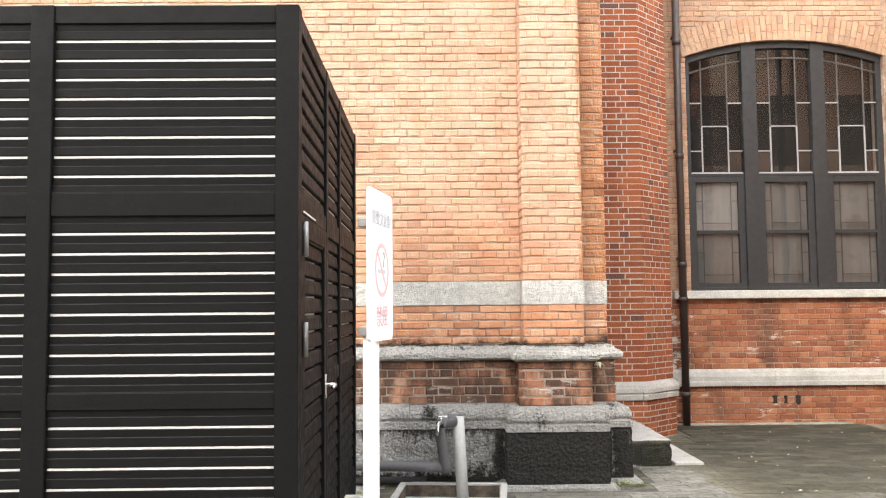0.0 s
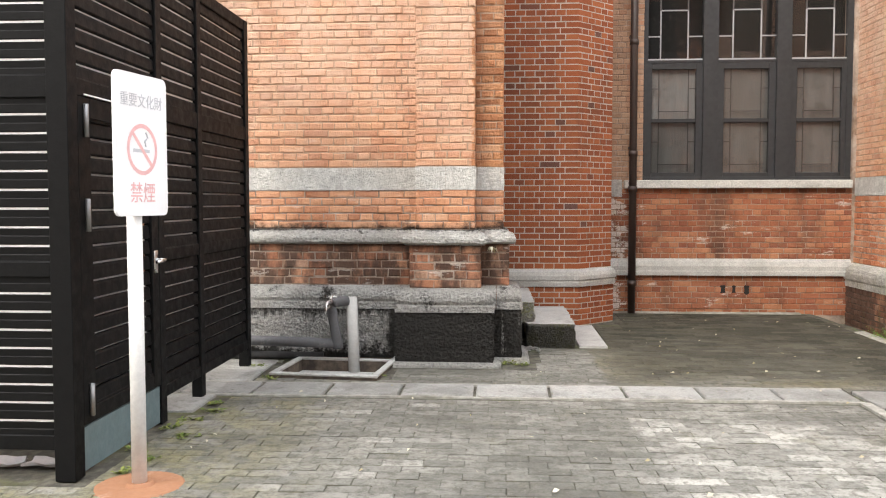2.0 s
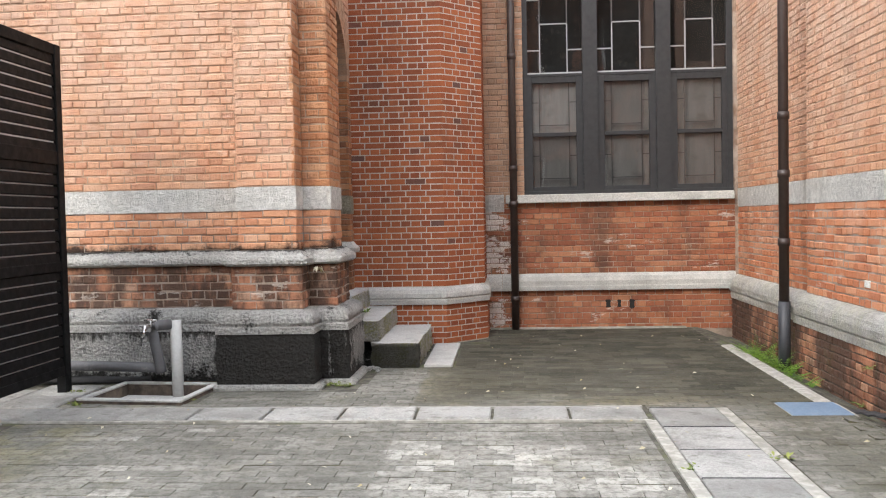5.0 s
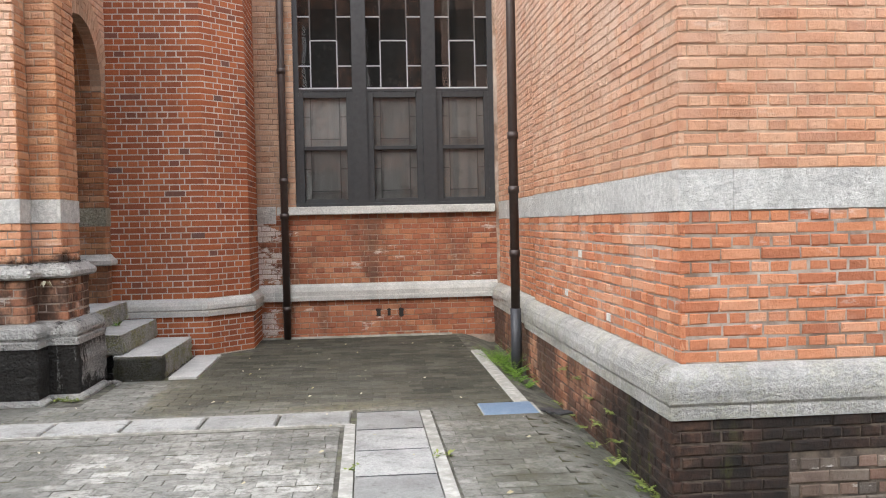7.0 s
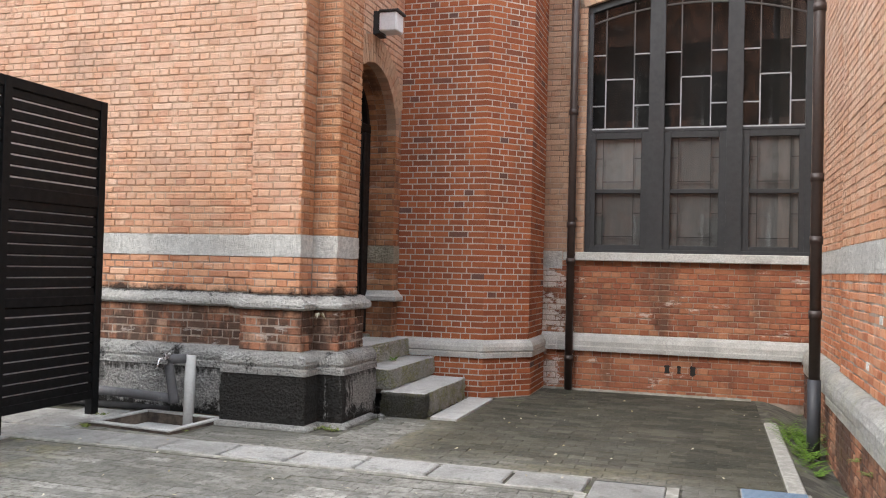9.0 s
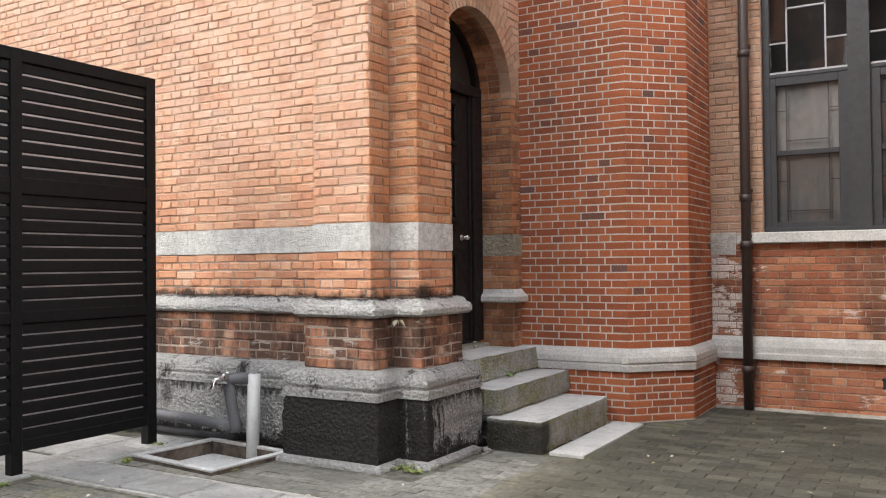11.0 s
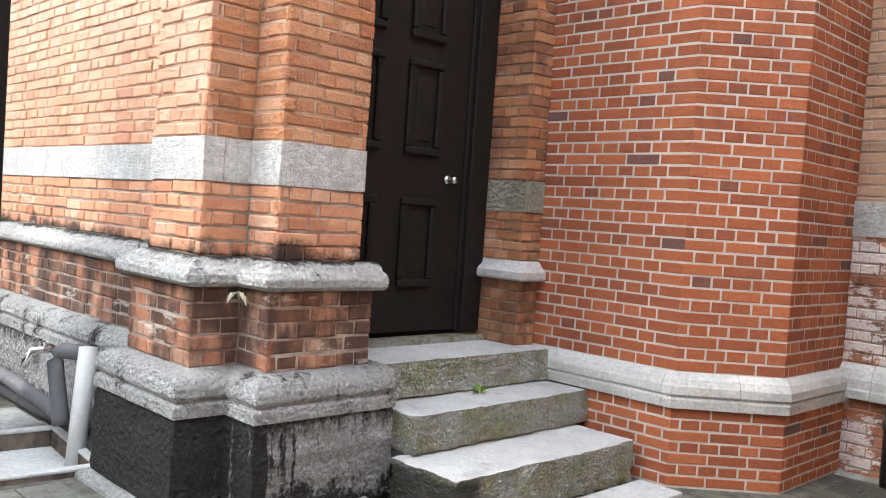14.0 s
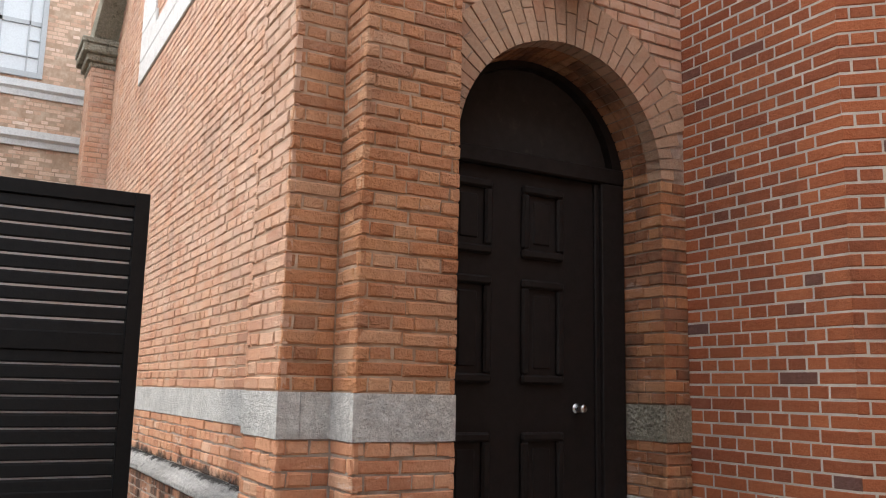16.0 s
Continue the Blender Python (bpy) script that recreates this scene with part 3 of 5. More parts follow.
def lay(parent, a, b, z0, z1, mats, near=None, holes=None, seed=0, phase=0, course=COURSE, level=JOINT, upright=0.007, wear=0.0026):
    """English-bond brickwork on the upright face from a to b of the plan (its outside to the right), as loose bricks within
    near (u0, u1, z0, z1) and as one joined rest. holes(z): stretches of the face that stay open."""
    rnd = random.Random(seed)
    a, b = Vector(a), Vector(b)
    L = (b - a).length
    e = (b - a) / L
    ang = math.degrees(math.atan2(e.y, e.x))
    n = max(1, round((z1 - z0) / course))
    h = (z1 - z0) / n
    verts, faces, loose = [], [], 0
    m = pose(a.x, a.y, 0, 0, 0, ang)
    for k in range(n):
        z = z0 + k * h
        free = [(0.0, L)]
        for lo, hi in (holes(z + h / 2) if holes else ()):
            free = [q for s, t in free for q in ((s, min(t, lo)), (max(s, hi), t)) if q[1] - q[0] > 0.03]
        unit = STRETCH if (k + phase) % 2 else HEAD
        first = -unit + (0 if (k + phase) % 2 else HEAD / 2) + rnd.uniform(-wear * 4, wear * 4)
        grid = [first + unit * i + rnd.uniform(-wear, wear) for i in range(int(L / unit) + 4)]
        for s, t in free:
            cuts = [s] + [g for g in grid if s + 0.04 < g < t - 0.04] + [t]
            for p, q in zip(cuts, cuts[1:]):
                p, q = p + (upright / 2 if p > s else 0), q - (upright / 2 if q < t else 0)
                dz, proud = rnd.uniform(-wear, wear) * 0.7, rnd.uniform(-1.0, 1.5) * wear
                if near and near[0] < (p + q) / 2 < near[1] and near[2] < z + h / 2 < near[3] and loose < 300:
                    key = (round(q - p, 3), round(h, 3), wear)
                    if key not in brick_meshes:
                        v, f = brick_box(key[0], key[1] - level, 0.03, 0.0, random.Random(len(brick_meshes)), wear)
                        me = bpy.data.meshes.new("brick")
                        me.from_pydata(v, [], f)
                        brick_meshes[key] = me
                    me = brick_meshes[key]
                    ob = new("brick", me)
                    if not me.materials:
                        me.materials.append(mats["object"])
                    ob.material_slots[0].link = "OBJECT"
                    ob.material_slots[0].material = mats["object"]
                    ob.parent = parent
                    ob.matrix_basis = m @ pose(p, -proud, z + level / 2 + dz)
                    loose += 1
                else:
                    v, f = brick_box(q - p, h - level, 0.03, proud, rnd, wear)
                    o = len(verts)
                    verts += [tuple(m @ Vector((x + p, y, w + z + level / 2 + dz))) for x, y, w in v]
                    faces += [tuple(o + i for i in g) for g in f]
    if verts:
        me = bpy.data.meshes.new("brickwork")
        me.from_pydata(verts, [], faces)
        me.materials.append(mats["island"])
        ob = tagged(new("brickwork", me), kind="stuff")
        ob.parent = parent


def lay_along(parent, path, z0, z1, mats, near=None, seed=0, skip=(), **kw):
    for k, (a, b) in enumerate(zip(path, path[1:])):
        if k not in skip:
            lay(parent, a, b, z0, z1, mats, (near or {}).get(k), seed=seed + k, phase=k, **kw)


def voussoirs(parent, centre, r0, r1, a0, a1, n, frame_m, mats, depth=0.1, proud=0.004, keep=None):
    """A ring of radial arch bricks in the plane x-z of frame_m (outside towards -y), each of two pieces, staggered."""
    rnd = random.Random(7)
    for k in range(n):
        t0, t1 = a0 + (a1 - a0) * k / n, a0 + (a1 - a0) * (k + 1) / n
        g = 0.004
        mid = r0 + (r1 - r0) * (0.64 if k % 2 else 0.36)
        for p, q in (((r0, mid - g), (mid + g, r1)) if r1 - r0 > 0.1 else ((r0, r1),)):
            cx, cz = centre[0] + (p + q) / 2 * math.cos((t0 + t1) / 2), centre[1] + (p + q) / 2 * math.sin((t0 + t1) / 2)
            if keep and not keep(cx, cz):
                continue
            bm = bmesh.new()
            pr = proud + rnd.uniform(-0.002, 0.002)
            ring = []
            for y in (depth, -pr):
                for r, s in ((p, t0), (q, t0), (q, t1), (p, t1)):
                    ga = g / r * (1 if s == t0 else -1)
                    ring.append(bm.verts.new(frame_m @ Vector((centre[0] + r * math.cos(s + ga), y, centre[1] + r * math.sin(s + ga)))))
            for f in ((0, 1, 2, 3), (4, 5, 6, 7), (0, 1, 5, 4), (1, 2, 6, 5), (2, 3, 7, 6), (3, 0, 4, 7)):
                bm.faces.new([ring[i] for i in f])
            part("arch_brick", bm, mats["object"], parent)


def structure(name, label=""):
    ob = new(name)
    ob.empty_display_size = 0.1
    return tagged(ob, label, "", "", "structure")


# ---- the large structure ----
def core(name, label, shapes, material):
    bm = bmesh.new()
    for poly, z0, z1 in shapes:
        prism(bm, poly, z0, z1)
    ob = part(name, bm, material, None)
    return tagged(ob, label, "wall", "", "structure")


def ground_z(x, y):
    """The paving falls a little towards the foot of the eastern wall."""
    s = min(1.0, max(0.0, (x - 5.45) / 0.5))
    return -0.14 * s * s * (3 - 2 * s) * min(1.0, max(0.0, (y - 2.0) / 2.0))


# west building: main wall with two buttresses and the end pier beside the porch
WEST = [(-9.4, 7.66), (-7.45, 7.66), (-7.45, 7.36), (-6.9, 7.36), (-6.9, 7.66), (0.79, 7.66), (0.79, 7.41), (1.31, 7.41), (1.31, 7.66), (1.56, 7.66), (1.56, 8.16), (1.36, 8.16)]
TOP = 6.9
m_off = lambda d: offset(WEST, d)
back = [(0.6, 8.16), (0.6, 9.0), (-9.4, 9.0)]
wall_west = core("wall_west", "old orange brick wall with a buttress and granite bands", [
    (m_off(-0.007) + back, 1.6, TOP), (m_off(0.10) + back, -0.3, 0.60)], mortar_old)
bm = prism(prism(bmesh.new(), m_off(-0.008) + back, 1.1, 1.6), m_off(0.048) + back, 0.60, 1.1)
part("bedding_mortar", bm, mortar_white, wall_west, "white lime mortar")

# porch wall with the arched doorway
DY, DR, DS = 8.93, 0.68, 2.98
PX = 1.38
arch_pts = [(DY + (DR + 0.009) * math.cos(radians(a)), DS + (DR + 0.009) * math.sin(radians(a))) for a in range(0, 181, 10)]


def pierced_wall(name, label, u0, u1, arc, sill, place, material):
    """A wall with one arched opening: arc, from right to left, is its head; place(u, z, back) gives the corner's place."""
    bm = bmesh.new()
    left, right = arc[-1][0], arc[0][0]
    cells = [(u0, left, -0.3, -0.3, TOP), (right, u1, -0.3, -0.3, TOP)]
    if sill > -0.3:
        cells.append((left, right, None, -0.3, sill))
    for a, b, za, zb, top in [(c[0], c[1], c[3], c[3], c[4]) for c in cells] + [(q[0], p[0], q[1], p[1], TOP) for p, q in zip(arc, arc[1:])]:
        v = [bm.verts.new(place(u, z, k)) for k in (0, 1) for u, z in ((a, za), (b, zb), (b, top), (a, top))]
        for f in ((0, 1, 2, 3), (7, 6, 5, 4), (0, 4, 5, 1), (1, 5, 6, 2), (2, 6, 7, 3), (3, 7, 4, 0)):
            bm.faces.new([v[i] for i in f])
    return tagged(part(name, bm, material, None), label, "wall", "", "structure")


wall_porch = pierced_wall("wall_porch", "old brick wall round an arched doorway", 8.16, 9.80, arch_pts, -0.3,
                          lambda y, z, k: (PX - 0.009 - 0.33 * k, y, z), mortar_dark)

# the canted bay of newer red brick
BAY = [(1.30, 9.80), (2.42, 9.80), (2.86, 10.24), (2.86, 11.2)]
bay_back = [(1.30, 11.2)]
wall_bay = core("wall_bay", "canted bay of red brick with pale joints", [
    (offset(BAY, -0.003) + bay_back, 0.55, TOP), (offset(BAY, 0.026) + bay_back, -0.3, 0.55)], mortar_pale)

# north wall with the tall window
WY, WX0, WX1, WZ0 = 11.07, 3.36, 5.98, 1.70
AR, AC = 4.13, (4.67, 0.87)
half = math.asin((WX1 - WX0) / 2 / AR)
win_arc = [(AC[0] + AR * math.sin(half * (1 - k / 8)), AC[1] + AR * math.cos(half * (1 - k / 8))) for k in range(17)]
wall_north = pierced_wall("wall_north", "weathered brick wall below and round a tall window", 2.7, 6.2, win_arc, 1.62,
                          lambda x, z, k: (x, WY + 0.008 + 0.35 * k, z), mortar_dark)

# east building: its long wall beside the court and its front
EAST = [(6.02, 11.3), (6.02, 8.42), (5.96, 8.42), (5.96, 4.37), (13.0, 4.37)]
east_back = [(13.0, 11.3)]
wall_east = core("wall_east", "old orange brick wall on a mossy plinth", [
    (offset(EAST, -0.005) + east_back, 1.55, TOP), (offset(EAST, 0.04) + east_back, -0.5, 0.5)], mortar_old)
part("plinth_core", prism(bmesh.new(), offset(EAST, 0.081) + east_back, -0.48, 0.45), mortar_black, wall_east, "blackened mortar of the plinth")
part("bedding_mortar", prism(bmesh.new(), offset(EAST, -0.004) + east_back, 0.5, 1.55), mortar_white, wall_east, "white lime mortar")

# far wing and the closing buildings behind
wall_far = core("wall_far", "far brick wing with a grey window", [([(-9.5, 2.0), (-9.5, 9.0), (-10.0, 9.0), (-10.0, 2.0)], -0.3, 10.0)], mortar_old)
wall_south = core("wall_south", "plain brick building across the yard", [([(-16, -10.5), (22, -10.5), (22, -10), (-16, -10)], -0.3, 12.0)], brick_sooty["island"])
for k in range(14):
    x = -11 + 2.3 * k
    for z in (1.2, 6.4):
        w = part("window", boxed(x - 0.55, x + 0.55, -10.02, -9.99, z, z + 2.3), black_void, wall_south, "dark window")
        part("window_frame", boxed(x - 0.68, x - 0.56, -10.02, -9.96, z - 0.1, z + 2.4), stone_trim, wall_south)

# ground: one sheet to the horizon
bm = bmesh.new()
PIT = (-0.52, 0.67, 6.52, 7.49)
xs = [-300, -60, -14] + sorted([-10 + k for k in range(15)] + [PIT[0], PIT[1]]) + [4.9 + 0.12 * k for k in range(9)] + [7, 14, 60, 300]
ys = [-300, -60, -12] + sorted([-8 + 1.0 * k for k in range(21)] + [PIT[2], PIT[3]]) + [14, 60, 300]
grid = [[bm.verts.new((x, y, ground_z(x, y) - 0.007)) for y in ys] for x in xs]
for i in range(len(xs) - 1):
    for j in range(len(ys) - 1):
        if PIT[0] - 0.01 < xs[i] < PIT[1] - 0.01 and PIT[2] - 0.01 < ys[j] < PIT[3] - 0.01:
            continue
        bm.faces.new((grid[i][j], grid[i + 1][j], grid[i + 1][j + 1], grid[i][j + 1]))
ground = tagged(part("ground", bm, ground_mat, None), "dark sandy soil under the paving", "ground", "", "structure")

# ---- stone courses of the west wall ----
BASE = [(-0.05, 0.02), (0.165, 0.02), (0.172, 0.07), (0.165, 0.13), (0.17, 0.19), (0.166, 0.25), (0.172, 0.31), (0.166, 0.37), (0.168, 0.43), (0.155, 0.465), (-0.05, 0.465)]
ROLL = [(-0.05, 0.465), (0.172, 0.465), (0.176, 0.52), (0.150, 0.532), (0.168, 0.56), (0.165, 0.60), (0.145, 0.635), (0.105, 0.655), (0.05, 0.668), (-0.05, 0.668)]
CAP = [(-0.05, 1.045), (0.085, 1.045), (0.112, 1.065), (0.115, 1.10), (0.095, 1.125), (0.06, 1.14), (0.045, 1.165), (0.012, 1.18), (-0.05, 1.18)]
BAND = [(-0.05, 1.53), (0.006, 1.53), (0.006, 1.735), (-0.05, 1.735)]
APRON = [(-0.05, -0.05), (0.235, -0.05), (0.235, 0.015), (0.20, 0.035), (-0.05, 0.035)]
S0 = path_length(WEST[:6])
S1, S2, S3, S4, S5 = S0 + 0.25, S0 + 0.77, S0 + 1.02, S0 + 1.27, S0 + 1.77
far_cuts = [1.2, 2.1, 3.1, 3.9, 4.4, 5.7, 6.55, 7.3, 8.2, 9.1, 9.8]
stones("stone", wall_west, sub_path(WEST, 0, S5), BASE, stone_plinth, far_cuts + [S0 - 0.14, S2 + 0.12, S4 - 0.12], 0.004, "", 0.010)
stones("stone", wall_west, sub_path(WEST, 0, S5), ROLL, stone_roll, far_cuts + [S0 - 0.16, S2 + 0.13, S4 - 0.06], 0.003, "", 0.006)
stones("stone", wall_west, sub_path(WEST, 0, S5), CAP, stone_cap, [1.0, 2.0, 3.0, 4.2, 5.4, 6.2, 7.6, 8.4, 9.4, 10.2, S0 - 0.05, S1 + 0.3, S3 - 0.02], 0.002, "", 0.006)
stones("stone", wall_west, sub_path(WEST, 0, S5), BAND, stone_band, [1.0, 2.0, 3.0, 4.2, 5.4, 6.6, 7.5, 8.3, 9.18, S0 - 0.02, S1 + 0.26, S2 + 0.1, S4 - 0.03], 0.0015, "", 0.002)
stones("stone", wall_west, sub_path(WEST, S0 - 0.1, S5), APRON, stone_roll, [0.95, 1.25], 0.004, "", 0.006)
# caps, base and band return round the pier's far corner towards the door
for prof, mat in ((BASE, stone_plinth), (ROLL, stone_roll), (CAP, stone_cap), (BAND, stone_band)):
    ext = {id(BASE): 0.14, id(ROLL): 0.145, id(CAP): 0.10, id(BAND): 0.0}[id(prof)]
    if ext:
        bm = sweep(bmesh.new(), [(1.56, 8.155), (1.56, 8.165 + ext)], prof)
        part("stone", rough_up(bm, 0.005), mat, wall_west)

# porch jamb: cap, band stone and base north of the door
jamb = [(1.05, DY + DR), (PX, DY + DR), (PX, 9.80)]
stones("stone", wall_porch, jamb[::-1][::-1], [(-0.05, 1.06), (0.045, 1.06), (0.065, 1.075), (0.065, 1.115), (0.03, 1.145), (0.0, 1.185), (-0.05, 1.185)], stone_bay, [], 0.0, "", 0.003)
stones("stone", wall_porch, jamb, [(-0.03, 1.50), (0.006, 1.50), (0.006, 1.70), (-0.03, 1.70)], stone_jamb, [0.2], 0.001, "", 0.002)

# bay: moulded stone course
bay_line = sub_path(BAY, 0.06, path_length(BAY))
stones("stone", wall_bay, bay_line, [(-0.05, 0.45), (0.052, 0.45), (0.056, 0.50), (0.048, 0.515), (0.062, 0.53), (0.06, 0.575), (0.04, 0.615), (0.0, 0.65), (-0.05, 0.65)], stone_bay, [1.02, 1.42], 0.0015, "", 0.002)

# north wall: sill, plinth course, foot kerb
NORTH = [(2.84, WY), (5.98, WY)]
stones("stone", wall_north, NORTH, [(-0.05, 0.48), (0.05, 0.48), (0.055, 0.53), (0.048, 0.545), (0.05, 0.60), (0.03, 0.66), (0.0, 0.695), (-0.05, 0.695)], stone_bay, [0.22, 1.55], 0.0015, "", 0.002)
stones("stone", wall_north, [(2.84, WY), (3.10, WY)], [(-0.05, 1.49), (0.012, 1.49), (0.012, 1.71), (-0.05, 1.71)], stone_band, [], 0.0, "", 0.002)
stones("stone", wall_north, [(2.9, WY - 0.03), (5.36, WY - 0.03)], [(-0.05, -0.1), (0.06, -0.1), (0.06, 0.0), (-0.05, 0.012)], concrete, [0.9, 1.9], 0.003, "", 0.003)

# east wall: band and rounded plinth
stones("stone", wall_east, EAST, [(-0.05, 1.50), (0.006, 1.50), (0.006, 1.725), (-0.05, 1.725)], stone_band, [1.1, 2.1, 2.9, 3.7, 4.6, 5.5, 6.2, 7.30, 8.4], 0.0015, "", 0.002)
stones("stone", wall_east, EAST, [(-0.05, 0.36), (0.10, 0.36), (0.104, 0.42), (0.10, 0.435), (0.115, 0.455), (0.12, 0.52), (0.105, 0.58), (0.07, 0.625), (0.02, 0.648), (-0.05, 0.65)], stone_east, [0.9, 1.9, 2.7, 3.9, 5.0, 6.2, 7.34, 8.3], 0.002, "", 0.004)

# ---- steps to the door ----
for k, (x0, x1, y0, y1, z0, z1) in enumerate(((1.80, 2.265, 8.24, 9.68, 0.0, 0.235), (1.42, 1.865, 8.33, 9.775, 0.245, 0.44), (0.92, 1.55, 8.26, 9.75, 0.45, 0.645))):
    step = thing("stone_step", "worn granite step with mossy rough-hewn sides", "step", "steps to the door", kind="structure")
    bm = bmesh.new()
    box(bm, x0, x1, y0, y1, z0, z1)
    bmesh.ops.subdivide_edges(bm, edges=bm.edges[:], cuts=47, use_grid_fill=True)
    top = {v for v in bm.verts if v.co.z > z1 - 0.001}
    rough_up(bm, 0.018, 9)
    rough_up(bm, 0.010, 30)
    for v in rough_up(bm, 0.008, 60).verts:
        if v in top:
            v.co.z = z1 - 0.004 * abs(noise.noise(v.co * 3))
    bm.normal_update()
    body = part("body", bm, stone_step, step)
    # the foot-worn top is a paler stone face
    body.data.materials.append(stone_tread)
    for p in body.data.polygons:
        p.material_index = int(p.normal.z > 0.75)
bm = boxed(1.4, 2.1, 8.3, 9.72, -0.1, 0.06)
tagged(part("step_footing", bm, stone_black, None), "dark footing under the granite steps", "footing", "", "structure")
tagged(part("threshold", rough_up(boxed(0.98, 1.12, 8.22, 9.63, 0.60, 0.678, bevel=0.006), 0.004), stone_step, None), "worn stone threshold under the door", "threshold", "", "structure")
tagged(part("floor_slab", rough_up(boxed(2.31, 2.585, 8.27, 9.70, -0.05, 0.018, bevel=0.004), 0.003), stone_tread, None), "pale flat slab before the steps", "paving slab", "", "structure")


# ---- the door ----
door = thing("door_1", "dark brown panelled door, closed, with a fanlight above", "door", kind="structure")
X = 1.02
bm = bmesh.new()
box(bm, X - 0.06, X, 8.29, 9.43, 0.712, 3.00, bevel=0.002)
leaf = part("leaf", bm, door_wood, door)
for y0, y1 in ((8.39, 8.68), (8.88, 9.17)):
    for z0, z1 in ((0.99, 1.54), (1.80, 2.38), (2.50, 2.92)):
        bm = bmesh.new()
        w = 0.05
        for a in ((y0, y1, z0, z0 + w), (y0, y1, z1 - w, z1), (y0, y0 + w, z0 + w, z1 - w), (y1 - w, y1, z0 + w, z1 - w)):
            box(bm, X - 0.005, X + 0.03, *a, bevel=0.012)
        part("panel_moulding", bm, door_wood, leaf)
        part("panel", boxed(X - 0.02, X + 0.008, y0 + 0.085, y1 - 0.085, z0 + 0.085, z1 - 0.085, bevel=0.008), door_wood, leaf)
bm = tube(bmesh.new(), [(X, 9.27, 1.67), (X + 0.05, 9.27, 1.67)], 0.016)
tube(bm, [(X + 0.05, 9.27, 1.67), (X + 0.075, 9.27, 1.67)], [0.024, 0.02])
tube(bm, [(X, 9.27, 1.67), (X + 0.006, 9.27, 1.67)], 0.028)
part("knob", bm, chrome, leaf, "chrome door knob", True)
bm = bmesh.new()
box(bm, X - 0.1, X + 0.05, 9.43, 9.60, 0.70, 3.0, bevel=0.006)
box(bm, X - 0.1, X + 0.02, 9.40, 9.46, 0.70, 3.0, bevel=0.006)
box(bm, X - 0.1, X + 0.05, 8.24, 8.30, 0.70, 3.0, bevel=0.006)
part("frame", bm, door_wood, door)
part("transom", boxed(X - 0.1, X + 0.05, 8.24, 9.61, 3.0, 3.1, bevel=0.01), door_wood, door)
bm = bmesh.new()
for k in range(15):
    a0, a1 = radians(12 * k), radians(12 * (k + 1))
    q = [(DY + r * math.cos(a), 3.02 + r * math.sin(a)) for r, a in ((0.60, a0), (0.70, a0), (0.70, a1), (0.60, a1))]
    lo, hi = [bm.verts.new((X - 0.06, *p)) for p in q], [bm.verts.new((X + 0.04, *p)) for p in q]
    for f in ((lo[0], lo[1], lo[2], lo[3]), (hi[3], hi[2], hi[1], hi[0]), (lo[0], hi[0], hi[3], lo[3]), (lo[1], lo[2], hi[2], hi[1])):
        bm.faces.new(f)
part("arched_frame", bm, door_wood, door)
bm = bmesh.new()
fan = [bm.verts.new((X - 0.02, DY + 0.62 * math.cos(radians(a)), 3.08 + 0.60 * math.sin(radians(a)))) for a in range(0, 181, 10)]
bm.faces.new(fan)
part("fanlight_panel", bm, black_void, door, "dark fanlight panel")
# solid near-black block in place of an unlit hall
tagged(part("porch_void", boxed(0.2, 0.9, 8.17, 9.7, 0.2, 4.0), black_void, None), "near-black block standing in for the unlit hall behind the door", "wall", "", "structure")

# ---- the tall window ----
window = thing("window_1", "tall grey three-light window with leaded panes and drawn blinds", "window", kind="structure")
FY = WY + 0.10


def arc_z(x, drop=0.0):
    return AC[1] + math.sqrt((AR - drop) ** 2 - (x - AC[0]) ** 2)


def bar(bm, x0, x1, z0, z1, y0, y1, curve=None):
    """An upright or level bar; curve: its head follows the arch, that far below it."""
    if curve is None:
        return box(bm, x0, x1, y0, y1, z0, z1, bevel=0.004)
    n = 6
    top = [(x0 + (x1 - x0) * k / n, arc_z(x0 + (x1 - x0) * k / n, curve)) for k in range(n + 1)]
    out = [(x0, z0), (x1, z0)] + top[::-1]
    f, g = [bm.verts.new((x, y0, z)) for x, z in out], [bm.verts.new((x, y1, z)) for x, z in out]
    bm.faces.new(f), bm.faces.new(g[::-1])
    for k in range(len(out)):
        j = (k + 1) % len(out)
        bm.faces.new((f[k], f[j], g[j], g[k]))
    return bm


LIGHTS = ((3.46, 4.055), (4.37, 4.97), (5.28, 5.87))
part("mullion", bar(bmesh.new(), 4.12, 4.305, WZ0, 0, FY - 0.055, FY + 0.05, 0.01), frame_grey, window)
part("mullion", bar(bmesh.new(), 5.035, 5.215, WZ0, 0, FY - 0.055, FY + 0.05, 0.01), frame_grey, window)
part("jamb", bar(bmesh.new(), WX0, 3.425, WZ0, 0, FY - 0.03, FY + 0.05, 0.01), frame_grey, window)
part("jamb", bar(bmesh.new(), 5.91, WX1, WZ0, 0, FY - 0.03, FY + 0.05, 0.01), frame_grey, window)
bm = bmesh.new()
for k in range(24):
    xa, xb = WX0 + (WX1 - WX0) * k / 24, WX0 + (WX1 - WX0) * (k + 1) / 24
    q = [(xa, arc_z(xa, 0.09)), (xb, arc_z(xb, 0.09)), (xb, arc_z(xb)), (xa, arc_z(xa))]
    lo, hi = [bm.verts.new((x, FY - 0.04, z)) for x, z in q], [bm.verts.new((x, FY + 0.05, z)) for x, z in q]
    for f in ((lo[0], lo[1], lo[2], lo[3]), (lo[0], hi[0], hi[1], lo[1]), (hi[3], hi[2], hi[1], hi[0])):
        bm.faces.new(f)
